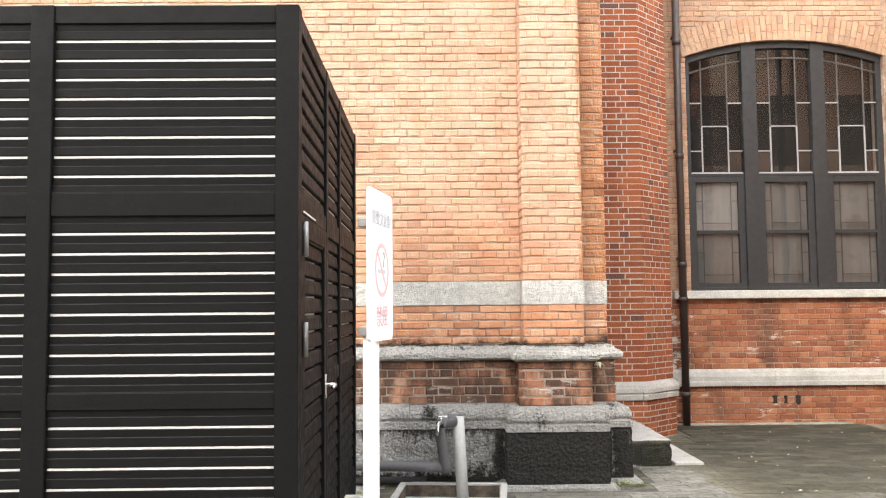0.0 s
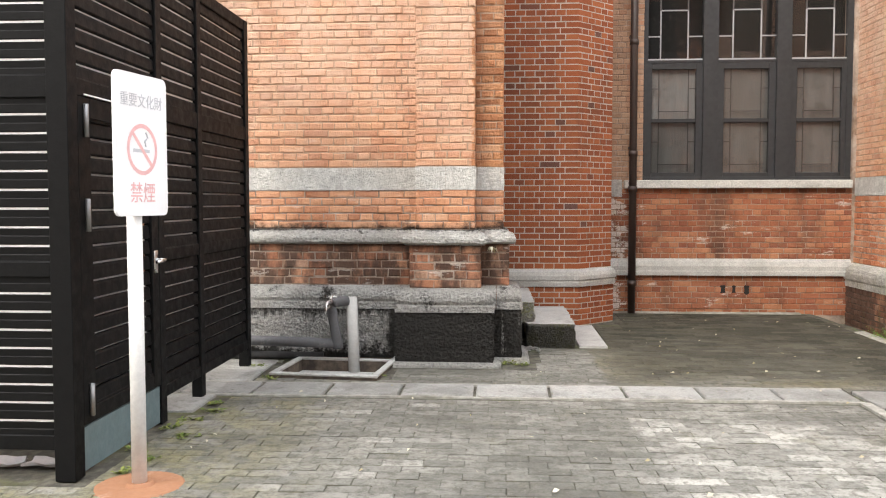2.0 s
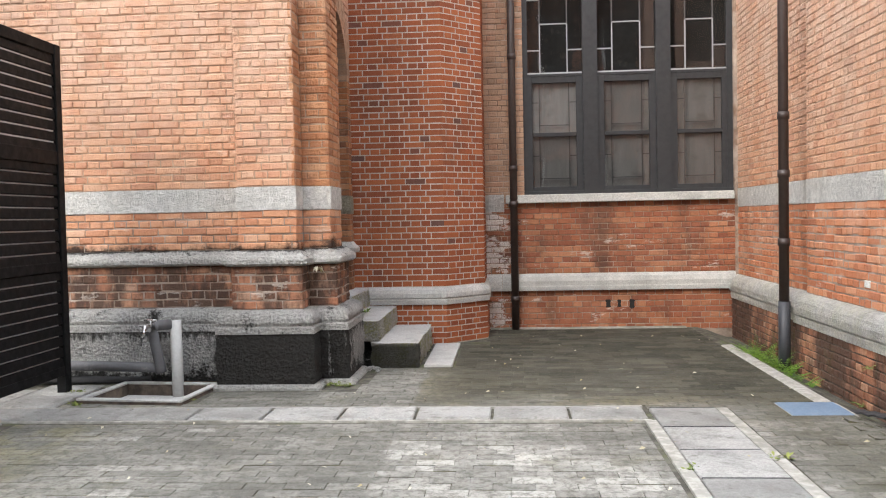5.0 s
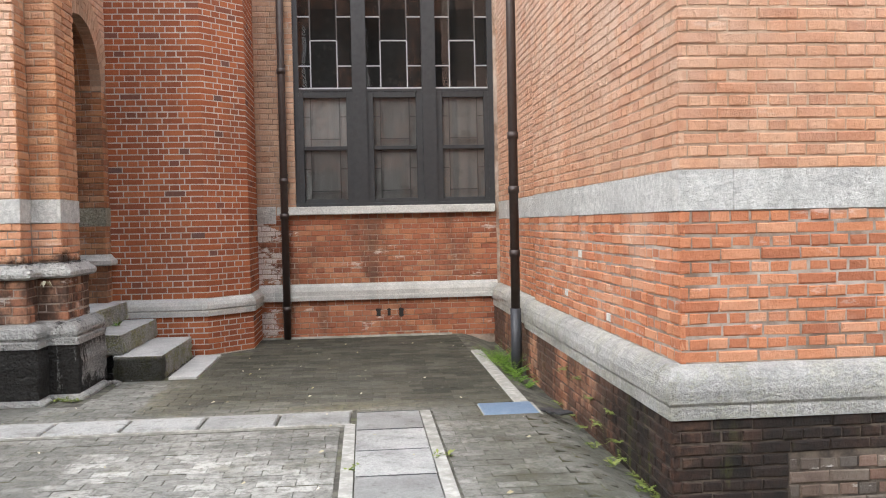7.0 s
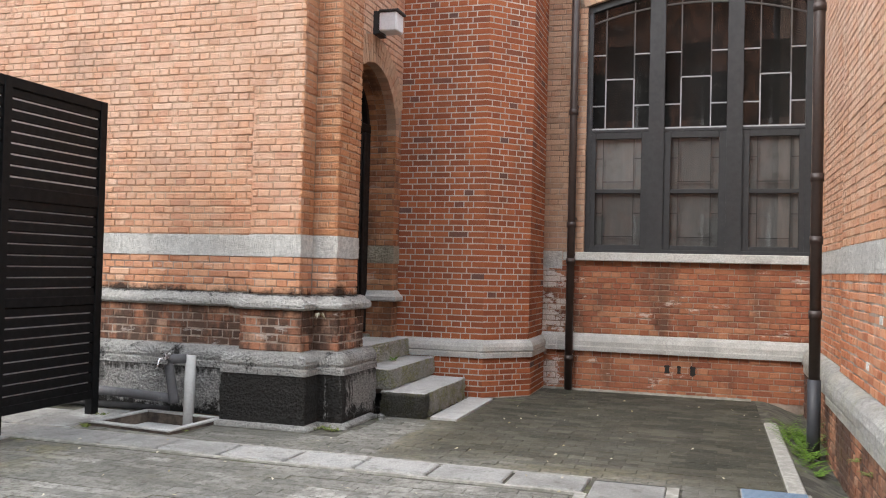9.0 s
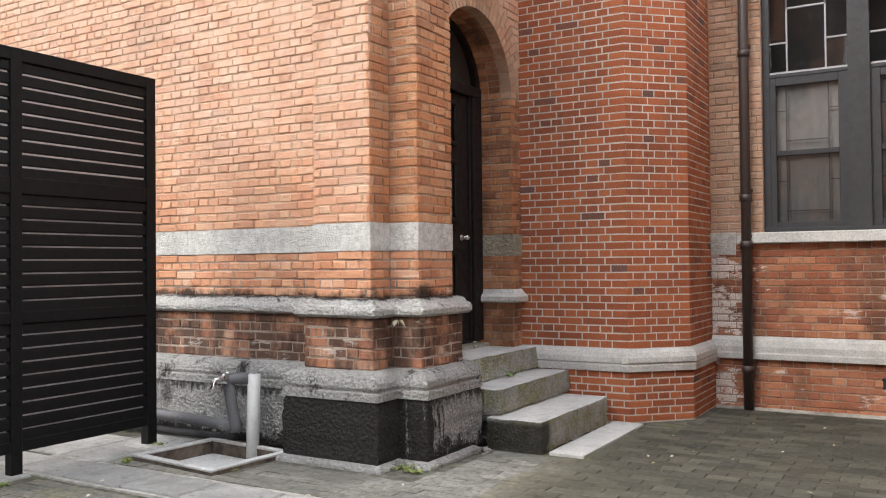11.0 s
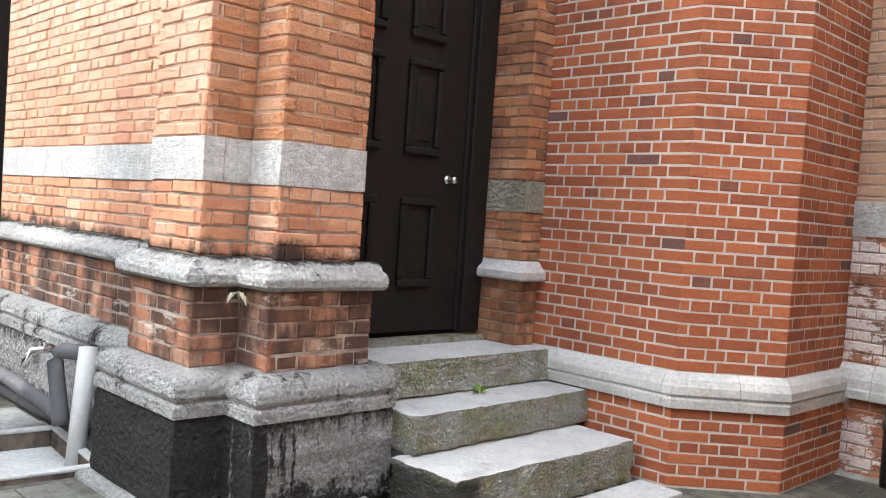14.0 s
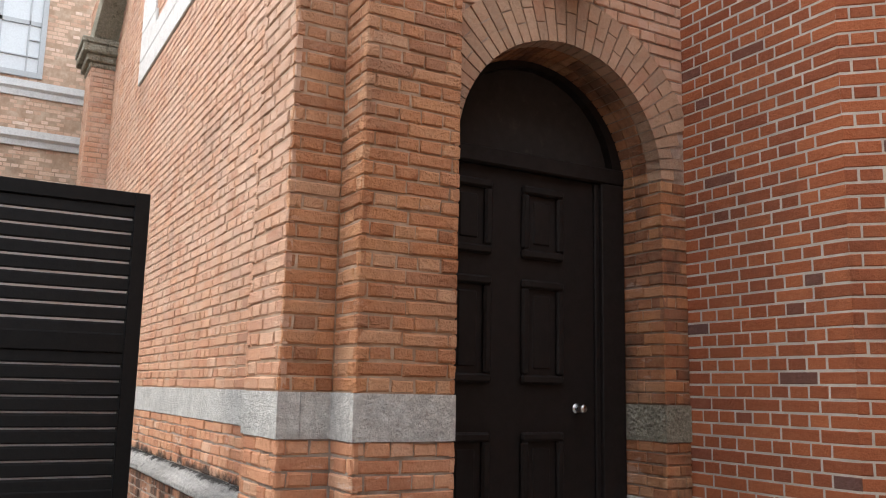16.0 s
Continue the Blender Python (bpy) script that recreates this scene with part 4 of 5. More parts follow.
part("window_head", bm, frame_grey, window)
part("window_sill", rough_up(boxed(3.12, 5.955, WY - 0.085, WY + 0.2, 1.595, 1.70, bevel=0.008), 0.002), stone_bay, window, "pale stone sill")
part("bottom_rail", boxed(WX0, WX1, FY - 0.045, FY + 0.04, 1.70, 1.745, bevel=0.004), frame_grey, window)
for i, (a, b) in enumerate(LIGHTS):
    mid = (a + b) / 2
    low = part("lower_sash", boxed(a - 0.07, a + 0.02, FY - 0.02, FY + 0.03, 1.74, 3.2, bevel=0.004), frame_grey, window)
    bm = bmesh.new()
    box(bm, b - 0.02, b + 0.07, FY - 0.02, FY + 0.03, 1.74, 3.2, bevel=0.004)
    for z0, z1 in ((1.74, 1.80), (2.44, 2.49), (3.12, 3.20)):
        box(bm, a + 0.02, b - 0.02, FY - 0.02, FY + 0.03, z0, z1, bevel=0.004)
    part("sash_rail", bm, frame_grey, low)
    for z0, z1 in ((1.80, 2.44), (2.49, 3.12)):
        bm = bmesh.new()
        bm.faces.new([bm.verts.new(p) for p in ((a, FY + 0.004, z0), (b, FY + 0.004, z0), (b, FY + 0.004, z1), (a, FY + 0.004, z1))])
        pane = part("pane", bm, glass, low)
        pane.visible_shadow = False
        # thin glazing strips on the lower lights
        bm = bmesh.new()
        w, o = 0.011, 0.10
        for sx in (a + o + 0.01, b - o - 0.01):
            box(bm, sx - w / 2, sx + w / 2, FY + 0.006, FY + 0.016, z0, z1)
        zz = z0 + 0.10 if z0 < 2 else z0 + 0.09
        box(bm, a + o, b - o, FY + 0.006, FY + 0.016, zz, zz + w)
        for sx0, sx1 in ((a, a + o), (b - o, b)):
            box(bm, sx0, sx1, FY + 0.006, FY + 0.016, z1 - 0.25, z1 - 0.25 + w)
        part("glazing_strip", bm, dark_bar, low)
    up = part("upper_light", boxed(a - 0.07, b + 0.07, FY - 0.025, FY + 0.03, 3.20, 3.235, bevel=0.004), frame_grey, window)
    # upper panes: a dull old sheet in the middle and brighter ones round it
    ua, ub = a + 0.125, b - 0.125
    z_at = lambda x: arc_z(x, 0.06)
    quads = [("pane", glass, (a - 0.06, ua, ub, b + 0.06), 4.19, None), ("pane", glass_dull, (ua, ub), 3.34, 4.28), ("pane", glass, (ua, ub), 3.22, 3.34)]
    for side, (p, q) in enumerate(((a - 0.06, ua), (ub, b + 0.06))):
        quads += [("pane", glass, (p, q), 3.22, 3.53), ("pane", glass_dull if (i + side) % 2 else glass, (p, q), 3.53, 4.19)]
    for name, mat, across, z0, z1 in quads:
        if z1 is None:
            ring = [(x, z0 if not ua - 0.01 < x < ub + 0.01 else 4.28) for x in across] + [(x, z_at(x)) for x in across[::-1]]
            ring[1:1], ring[4:4] = [(ua, z0)], [(ub, z0)]
        else:
            ring = [(across[0], z0), (across[1], z0), (across[1], z1), (across[0], z1)]
        bm = bmesh.new()
        bm.faces.new([bm.verts.new((x, FY + 0.004, z)) for x, z in ring])
        pane = part(name, bm, mat, up)
        pane.visible_shadow = False
    # leaded pattern: two uprights, bars between them and out to the frame, a band under the arch
    w, d0, d1 = 0.014, FY - 0.012, FY + 0.012
    # pale tone paints the sky's light on these bars
    bm = bmesh.new()
    box(bm, a - 0.06, b + 0.06, d0, d1, 3.235, 3.255)
    for sx in (ua, ub):
        box(bm, sx - w / 2, sx + w / 2, d0, d1, 3.25, 3.86)
    box(bm, ua, ub, d0, d1, 3.86, 3.86 + w)
    for sx0, sx1 in ((a - 0.06, ua), (ub, b + 0.06)):
        box(bm, sx0, sx1, d0, d1, 3.53, 3.53 + w)
        box(bm, sx0, sx1, d0, d1, 4.17, 4.17 + w)
    part("leading", bm, lead, up, "lead bars painted pale as if catching the sky")
    # the same uprights higher up, in the darker tone
    bm = bmesh.new()
    for sx in (ua, ub):
        box(bm, sx - w / 2, sx + w / 2, d0, d1, 3.86, arc_z(sx, 0.09))
    xs_ = [a - 0.06 + (b - a + 0.12) * k / 8 for k in range(9)]
    for p, q in zip(xs_, xs_[1:]):
        tube(bm, [(p, FY, arc_z(p, 0.22)), (q, FY, arc_z(q, 0.22))], 0.012, 6)
    part("leading", bm, dark_bar, up)
for i, (a, b) in enumerate(LIGHTS):
    blind = part("window_blind", boxed(a - 0.06, b + 0.06, FY + 0.05, FY + 0.055, 1.76, 3.2), blind_mat, None)
    tagged(blind, "grey-brown blind drawn behind the lower window panes", "blind", "window blinds")
# closed box painted near-black, for a room without light
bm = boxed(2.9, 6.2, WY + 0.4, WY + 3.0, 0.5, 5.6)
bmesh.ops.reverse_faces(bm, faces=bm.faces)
room = tagged(part("room_behind_window", bm, black_void, None), "room behind the tall window, painted near-black for its shade", "wall", "", "structure")


# ---- the louvred fence ----
PITCH = 0.097


def louvre_panel(fence, a, b, rows, recess, flat=False):
    """Level slats between two posts; a and b: plan points of the outer face, the outside to the right."""
    a, b = Vector(a), Vector(b)
    L, ang = (b - a).length, math.degrees(math.atan2(*(b - a).yx))
    m = pose(a.x, a.y, 0, 0, 0, ang)
    panel = part("panel", boxed(0, 0.001, 0.05, 0.051, rows[0][0], rows[0][0] + 0.01), fence_black, fence)
    panel.matrix_basis = m
    for z0, z1 in rows:
        # lower sheets sit deeper so that their gaps look dimmer
        deep = 0.0 if flat or z0 > 2 else 0.017
        n = max(1, round((z1 - z0) / PITCH))
        p = (z1 - z0) / n
        for k in range(n):
            key = ("slat", round(L, 3), round(p, 4), flat)
            if key not in brick_meshes:
                bm = bmesh.new()
                prof = ((0.030, 0.0), (0.004, 0.004), (0.0, 0.010), (0.006, p - 0.024), (0.012, p - 0.013), (0.030, p - 0.011))
                if flat:
                    prof = ((0.030, 0.0), (0.002, 0.001), (0.0, 0.006), (0.0, p * 0.45), (0.003, p * 0.5), (0.0, p - 0.014), (0.002, p - 0.011), (0.030, p - 0.010))
                v0, v1 = [bm.verts.new((0, y, z)) for y, z in prof], [bm.verts.new((L, y, z)) for y, z in prof]
                for i in range(len(prof)):
                    j = (i + 1) % len(prof)
                    bm.faces.new((v0[i], v1[i], v1[j], v0[j]))
                me = mesh_of("slat", bm)
                me.materials.append(fence_black)
                brick_meshes[key] = me
            s = new("slat", brick_meshes[key])
            s.parent = panel
            s.matrix_basis = pose(0, 0, z0 + k * p)
        # added pale sheet: its colour imitates light coming through the gaps
        part("gap_light_sheet", boxed(0.005, L - 0.005, recess + deep, recess + deep + 0.003, z0 + 0.01, z1 - 0.01), strip_white, panel, "pale sheet imitating light through the slat gaps")
        for r in (z0, z1):
            part("rail", boxed(-0.004, L + 0.004, -0.006, 0.036, r - 0.014, r + 0.014, bevel=0.003), fence_black, panel)
    return panel


ROWS_F = [(0.222, 1.06), (1.113, 1.962), (2.047, 2.881)]
fence = thing("louvred_fence", "tall dark brown metal fence of horizontal louvre slats", "fence", at=(-0.66, 4.07, 0))
fence.matrix_basis = Matrix()


def post(x0, x1, y0, y1, z0=0.0, z1=2.955):
    part("post", boxed(x0, x1, y0, y1, z0, z1, bevel=0.004), fence_black, fence)


post(-0.73, -0.62, 4.02, 4.125)
post(-1.89, -1.78, 4.02, 4.10)
post(-3.05, -2.94, 4.02, 4.10)
louvre_panel(fence, (-1.78, 4.04), (-0.73, 4.04), ROWS_F, 0.004, True)
louvre_panel(fence, (-2.94, 4.04), (-1.89, 4.04), ROWS_F, 0.004, True)
for x0, x1 in ((-2.94, -1.89), (-1.78, -0.73)):
    for z0, z1 in ((2.868, 2.955), (1.945, 2.055), (1.045, 1.122), (0.16, 0.235)):
        part("cross_rail", boxed(x0, x1, 4.03, 4.07, z0, z1, bevel=0.003), fence_black, fence)
# east side: gate bay, then two bays
post(-0.70, -0.625, 5.16, 5.25)
post(-0.70, -0.625, 5.90, 5.985)
post(-0.71, -0.625, 7.06, 7.15)
ROWS_E = ROWS_F
louvre_panel(fence, (-0.64, 5.25), (-0.64, 5.90), ROWS_E, 0.019)
louvre_panel(fence, (-0.64, 5.985), (-0.64, 7.06), ROWS_E, 0.019)
louvre_panel(fence, (-0.64, 4.125), (-0.64, 5.16), [(2.047, 2.881)], 0.024)
for y0, y1 in ((4.125, 5.16), (5.25, 5.90), (5.985, 7.06)):
    zz = ((2.868, 2.955), (1.968, 2.055)) if y0 < 5 else ((2.868, 2.955), (1.945, 2.055), (1.045, 1.122), (0.16, 0.235))
    for z0, z1 in zz:
        part("cross_rail", boxed(-0.675, -0.63, y0, y1, z0, z1, bevel=0.003), fence_black, fence)
gate = thing("metal_gate", "dark louvred metal gate, closed, with a chrome lever", "gate")
bm = bmesh.new()
for y0, y1, z0, z1 in ((4.135, 4.27, 0.26, 1.965), (5.05, 5.15, 0.26, 1.965), (4.27, 5.05, 1.86, 1.965), (4.27, 5.05, 0.26, 0.34)):
    box(bm, -0.675, -0.625, y0, y1, z0, z1, bevel=0.003)
gate_frame = part("gate_frame", bm, fence_black, gate)
for z in (0.36, 1.33, 1.82):
    bm = tube(bmesh.new(), [(-0.612, 4.20, z - 0.06), (-0.612, 4.20, z + 0.11)], 0.014, 10)
    part("hinge", bm, hinge_steel, gate_frame, "grey steel hinge", True)
bm = tube(bmesh.new(), [(-0.63, 5.10, 1.06), (-0.57, 5.10, 1.06)], 0.013, 10)
tube(bm, [(-0.57, 5.115, 1.06), (-0.565, 5.05, 1.06), (-0.57, 4.99, 1.055)], 0.011, 10)
box(bm, -0.628, -0.62, 5.075, 5.125, 0.98, 1.12, bevel=0.002)
part("lever", bm, chrome, gate_frame, "chrome lever handle", True)
# glint on the header's edge, added as a white strip
part("header_glint", boxed(-0.624, -0.618, 4.20, 4.62, 1.975, 1.983), white_paint, gate, "thin white strip painted for the header's bright edge")
louvre_panel(gate, (-0.64, 4.27), (-0.64, 5.05), [(0.34, 1.86)], 0.028)
part("kick_plate", boxed(-0.66, -0.635, 4.15, 5.15, 0.015, 0.25, bevel=0.003), skirt_blue, gate, "grey-blue kick plate")
bm = bmesh.new()
for x0, x1 in ((-2.9, -2.12), (-2.09, -1.52), (-1.48, -1.06), (-1.03, -0.78)):
    strip = boxed(x0, x1, 4.24, 4.36, 0.004, 0.022)
    bmesh.ops.subdivide_edges(strip, edges=strip.edges[:], cuts=8, use_grid_fill=True)
    for v in rough_up(strip, 0.03, 11).verts:
        v.co.z = min(max(0.0, v.co.z), 0.03)
    tmp = mesh_of("tmp", strip)
    bm.from_mesh(tmp)
tagged(part("painted_strip", bm, strip_white, None), "cracked white strip on the ground behind the fence", "ground strip", "", "structure")

# ---- no-smoking sign on a post ----
sign = thing("sign_post", "white no-smoking sign on a white post with rusty base", "sign", at=(-0.28, 4.0, -0.02), turn=79)
bm = tube(bmesh.new(), [(0, 0, 0.0), (0, 0, 0.012), (0, 0, 0.025)], [0.235, 0.235, 0.21], 40)
tube(bm, [(0, 0, 0.024), (0, 0, 0.04)], [0.075, 0.06], 24)
part("base", bm, rust_base, sign, "round rusty orange base")
part("post", tube(bmesh.new(), [(0, 0.0, 0.03), (0, 0.0, 1.40)], 0.037, 20), white_paint, sign, smooth=True)
bm = bmesh.new()
W, H, R = 0.43, 0.69, 0.035
pts = [(cx + R * math.cos(radians(a)), cz + R * math.sin(radians(a))) for cx, cz, a0 in ((W / 2 - R, H - R, 0), (-W / 2 + R, H - R, 90), (-W / 2 + R, R, 180), (W / 2 - R, R, 270)) for a in range(a0, a0 + 91, 15)]
f, g = [bm.verts.new((x, -0.052, z + 1.375)) for x, z in pts], [bm.verts.new((x, -0.038, z + 1.375)) for x, z in pts]
bm.faces.new(f), bm.faces.new(g[::-1])
for k in range(len(pts)):
    j = (k + 1) % len(pts)
    bm.faces.new((f[k], f[j], g[j], g[k]))
board = part("board", bm, sign_face, sign)
bm = bmesh.new()
for z in (1.42, 1.92):
    box(bm, -0.06, 0.06, -0.04, 0.045, z - 0.02, z + 0.02, bevel=0.003)
part("clamp", bm, hinge_steel, sign, "grey steel clamp")


def writing(text, size, x, z, material):
    cu = bpy.data.curves.new("writing", "FONT")
    cu.body, cu.size, cu.align_x, cu.extrude = text, size, "CENTER", 0.0006
    tmp = new("writing", cu)
    bpy.context.view_layer.update()
    me = bpy.data.meshes.new_from_object(tmp.evaluated_get(bpy.context.evaluated_depsgraph_get()))
    bpy.data.objects.remove(tmp)
    me.materials.clear()
    me.materials.append(material)
    ob = new("writing", me)
    ob.parent = board
    ob.matrix_basis = pose(x, -0.0535, z, 90)


writing("重要文化財", 0.070, 0, 1.91, ink_grey)
writing("禁煙", 0.105, 0, 1.45, ink_red)
bm = bmesh.new()
for k in range(40):
    a0, a1 = 2 * math.pi * k / 40, 2 * math.pi * (k + 1) / 40
    bm.faces.new([bm.verts.new((r * math.cos(a), -0.0535, 1.70 + r * math.sin(a))) for r, a in ((0.105, a0), (0.125, a0), (0.125, a1), (0.105, a1))])
bm.faces.new([bm.verts.new((s * 0.0785 + o * 0.007, -0.0534, 1.70 - s * 0.0785 + o * 0.007)) for s, o in ((-1, -1), (1, -1), (1, 1), (-1, 1))])
part("prohibition_ring", bm, ink_red, board, "faded red ring with a slash")
bm = bmesh.new()
box(bm, -0.075, 0.06, -0.0532, -0.053, 1.685, 1.702)
tube(bm, [(0.03, -0.0532, 1.715), (0.02, -0.0532, 1.74), (0.045, -0.0532, 1.76), (0.03, -0.0532, 1.785)], 0.004, 5)
part("cigarette", bm, ink_grey, board)

# ---- tap, pipes and the pit ----
tap = thing("standpipe", "pale grey standpipe with a chrome tap over a pit", "tap")
part("post", tube(bmesh.new(), [(0.252, 7.31, -0.12), (0.236, 7.34, 0.24), (0.219, 7.372, 0.585)], 0.05, 18), pvc_pale, tap, smooth=True)
bm = tube(bmesh.new(), [(0.112, 7.285, 0.14), (0.108, 7.28, 0.19), (0.075, 7.262, 0.40), (0.062, 7.255, 0.49), (0.068, 7.262, 0.53), (0.095, 7.285, 0.55), (0.19, 7.345, 0.55)], [0.048, 0.046, 0.044, 0.044, 0.046, 0.046, 0.044], 16)
part("elbow_pipe", bm, pvc_grey, tap, "dark grey elbow pipe", True)
bm = tube(bmesh.new(), [(0.075, 7.27, 0.555), (0.065, 7.17, 0.56), (0.055, 7.13, 0.555), (0.04, 7.10, 0.50), (0.035, 7.095, 0.47)], [0.018, 0.018, 0.016, 0.014, 0.014], 12)
tube(bm, [(0.068, 7.19, 0.56), (0.068, 7.19, 0.60)], 0.012, 8)
box(bm, 0.015, 0.125, 7.18, 7.20, 0.597, 0.612, bevel=0.003)
part("tap", bm, chrome, tap, "chrome tap", True)
bm = tube(bmesh.new(), [(-2.6, 7.38, 0.21), (-1.0, 7.345, 0.20), (-0.15, 7.31, 0.185), (0.08, 7.29, 0.18)], 0.044, 18)
tagged(part("drain_pipe", bm, pvc_grey, None, smooth=True), "grey plastic pipe lying along the wall foot", "pipe")
bm = tube(bmesh.new(), [(-2.6, 7.42, 0.05), (-0.6, 7.42, 0.05), (-0.05, 7.43, 0.045)], 0.032, 12)
tagged(part("hose", bm, iron, None, smooth=True), "thin black pipe on the ground by the wall", "pipe")
PIT_TURN, PU, PV, RZ = -5.5, 0.452, 0.375, 0.04
pit = thing("drain_pit", "square drain pit with a pale concrete rim", "drain pit", at=(0.14, 7.0, 0.0), turn=PIT_TURN, kind="structure")
for x0, x1, y0, y1 in ((-PU, PU, -PV, 0.06 - PV), (-PU, PU, PV - 0.05, PV), (-PU, 0.055 - PU, 0.06 - PV, PV - 0.05), (PU - 0.055, PU, 0.06 - PV, PV - 0.05)):
    part("rim", rough_up(boxed(x0, x1, y0, y1, RZ - 0.022, RZ, bevel=0.006), 0.005), stone_tread, pit)
    # the pit's inner shade is put into the sides' dark colour
    part("side", rough_up(boxed(x0 + 0.002, x1 - 0.002, y0 + 0.002, y1 - 0.002, -0.22, RZ - 0.02), 0.002), mortar_black, pit, "side painted dark for the shade inside the pit")
part("pit_floor", boxed(0.02 - PU, PU - 0.02, 0.02 - PV, PV - 0.02, -0.2, -0.075), stone_tread, pit)
# soil between the square cut in the ground sheet and the askew rim
bm = bmesh.new()
turned = [pose(0.14, 7.0, 0, 0, 0, PIT_TURN) @ Vector((u, v, -0.007)) for u, v in ((-PU, -PV), (PU, -PV), (PU, PV), (-PU, PV))]
square = [Vector((PIT[k], PIT[2 + m], -0.007)) for k, m in ((0, 0), (1, 0), (1, 1), (0, 1))]
for k in range(4):
    bm.faces.new([bm.verts.new(p) for p in (square[k], square[(k + 1) % 4], turned[(k + 1) % 4], turned[k])])
tagged(part("pit_surround", bm, ground_mat, None), "dark soil round the drain pit", "ground", "", "structure")

# ---- downpipes, lamp ----
pipe = thing("downpipe", "dark brown downpipe fixed to the north wall", "downpipe")
bm = tube(bmesh.new(), [(3.22, 10.965, 0.0), (3.22, 10.965, 6.8)], 0.047, 18)
part("pipe", bm, rain_brown, pipe, smooth=True)
for z in (0.35, 1.55, 2.0, 3.4, 4.9):
    part("socket", tube(bmesh.new(), [(3.22, 10.965, z), (3.22, 10.965, z + 0.07)], 0.056, 18), rain_brown, pipe, smooth=True)
    part("bracket", boxed(3.17, 3.27, 10.98, 11.07, z + 0.1, z + 0.13, bevel=0.003), rain_brown, pipe)
pipe = thing("downpipe", "dark brown downpipe with a slate-grey lower length by the brick wall", "downpipe")
RPX, RPY = 5.76, 8.46
part("pipe", tube(bmesh.new(), [(RPX, RPY, 0.55), (RPX, RPY, 6.8)], 0.047, 18), rain_brown, pipe, smooth=True)
part("pipe", tube(bmesh.new(), [(RPX, RPY, -0.22), (RPX, RPY, 0.57)], 0.056, 18), rain_grey, pipe, "grey lower pipe", True)
for z in (1.1, 1.75, 2.3, 3.8):
    part("socket", tube(bmesh.new(), [(RPX, RPY, z), (RPX, RPY, z + 0.07)], 0.056, 18), rain_brown, pipe, smooth=True)
lamp = thing("wall_lamp", "white box lamp with a dark frame above the arch", "lamp")
LX, LY, LZ = PX + 0.07, 8.93, 3.98
part("back_plate", boxed(PX, LX + 0.01, LY - 0.10, LY + 0.10, LZ - 0.03, LZ + 0.22, bevel=0.004), iron, lamp)
part("cover", boxed(LX, LX + 0.20, LY - 0.11, LY + 0.11, LZ, LZ + 0.20, bevel=0.012), lamp_white, lamp, "opal white cover")
part("top", boxed(LX, LX + 0.225, LY - 0.125, LY + 0.125, LZ + 0.20, LZ + 0.225, bevel=0.004), iron, lamp)

# chips of stone fallen between plinth and steps
rnd = random.Random(17)
for x, y, r in ((1.80, 8.06, 0.045), (1.88, 8.12, 0.03), (1.74, 8.14, 0.025), (1.90, 8.02, 0.022), (1.83, 8.17, 0.03)):
    chip = thing("stone_chip", "pale broken stone chip lying by the plinth", "stone chip", "stone chips", at=(x, y, 0.0), turn=rnd.uniform(0, 180))
    bm = boxed(-r, r, -0.6 * r, 0.6 * r, 0.0, 0.75 * r)
    bmesh.ops.subdivide_edges(bm, edges=bm.edges[:], cuts=2, use_grid_fill=True)
    for v in rough_up(bm, 0.5 * r, 30).verts:
        v.co.z = max(0.0, v.co.z)
    part("chip", bm, stone_roll, chip)

# wall vent in the north wall: near-black blocks paint the shade in its holes
vent = thing("wall_vent", "dark ventilation slots low in the brick wall", "vent", kind="structure")
for k in range(3):
    part("slot", boxed(4.36 + k * 0.15, 4.43 + k * 0.15 - 0.02 * (k == 1), WY - 0.004, WY + 0.06, 0.25 - 0.02 * (k == 2), 0.36, bevel=0.01), black_void, vent)

# ---- slabs, kerbs, drain grate ----
gutter = structure("gutter_covers", "row of granite cover slabs over a gutter")
tagged(gutter, category="gutter")
rnd = random.Random(3)
for k in range(-4, 8):
    x0 = 0.238 - 0.0 + k * 0.5535
    x1 = min(x0 + 0.5535, 4.11)
    if x1 - x0 < 0.1:
        continue
    bm = boxed(x0 + 0.011, x1 - 0.011, 6.075 + rnd.uniform(-0.01, 0.01), 6.435 + rnd.uniform(-0.01, 0.01), -0.08, 0.014 + rnd.uniform(-0.003, 0.004), bevel=0.01)
    part("cover_slab", rough_up(bm, 0.008, 5), stone_slab, gutter)
for y0, y1 in ((6.02, 6.055), (6.455, 6.49)):
    bm = boxed(-1.0, 4.11, y0, y1, -0.08, 0.008)
    bmesh.ops.subdivide_edges(bm, edges=[e for e in bm.edges if e.calc_length() > 1], cuts=30)
    part("edging", rough_up(bm, 0.014, 3), concrete, gutter)
# dark sheet close below the slabs, painting the shade in their joints
part("gutter_dark_sheet", boxed(-2.0, 4.13, 6.05, 6.46, -0.09, -0.009), iron, gutter, "dark sheet standing in for the shaded gutter under the joints")
side_gutter = structure("side_gutter_covers", "run of square granite cover slabs")
tagged(side_gutter, category="gutter")
for k in range(9):
    y1 = 6.37 - k * 0.565
    bm = boxed(4.145, 4.622, y1 - 0.545, y1, -0.08, 0.014 + rnd.uniform(-0.003, 0.004), bevel=0.006)
    part("cover_slab", rough_up(bm, 0.007, 5), stone_slab, side_gutter)
    # flush dark strip in place of the deep joint's shade
    part("joint_shade", boxed(4.15, 4.615, y1 + 0.002, y1 + 0.018, -0.05, 0.0165), iron, side_gutter, "dark strip painted for the shade in the joint")
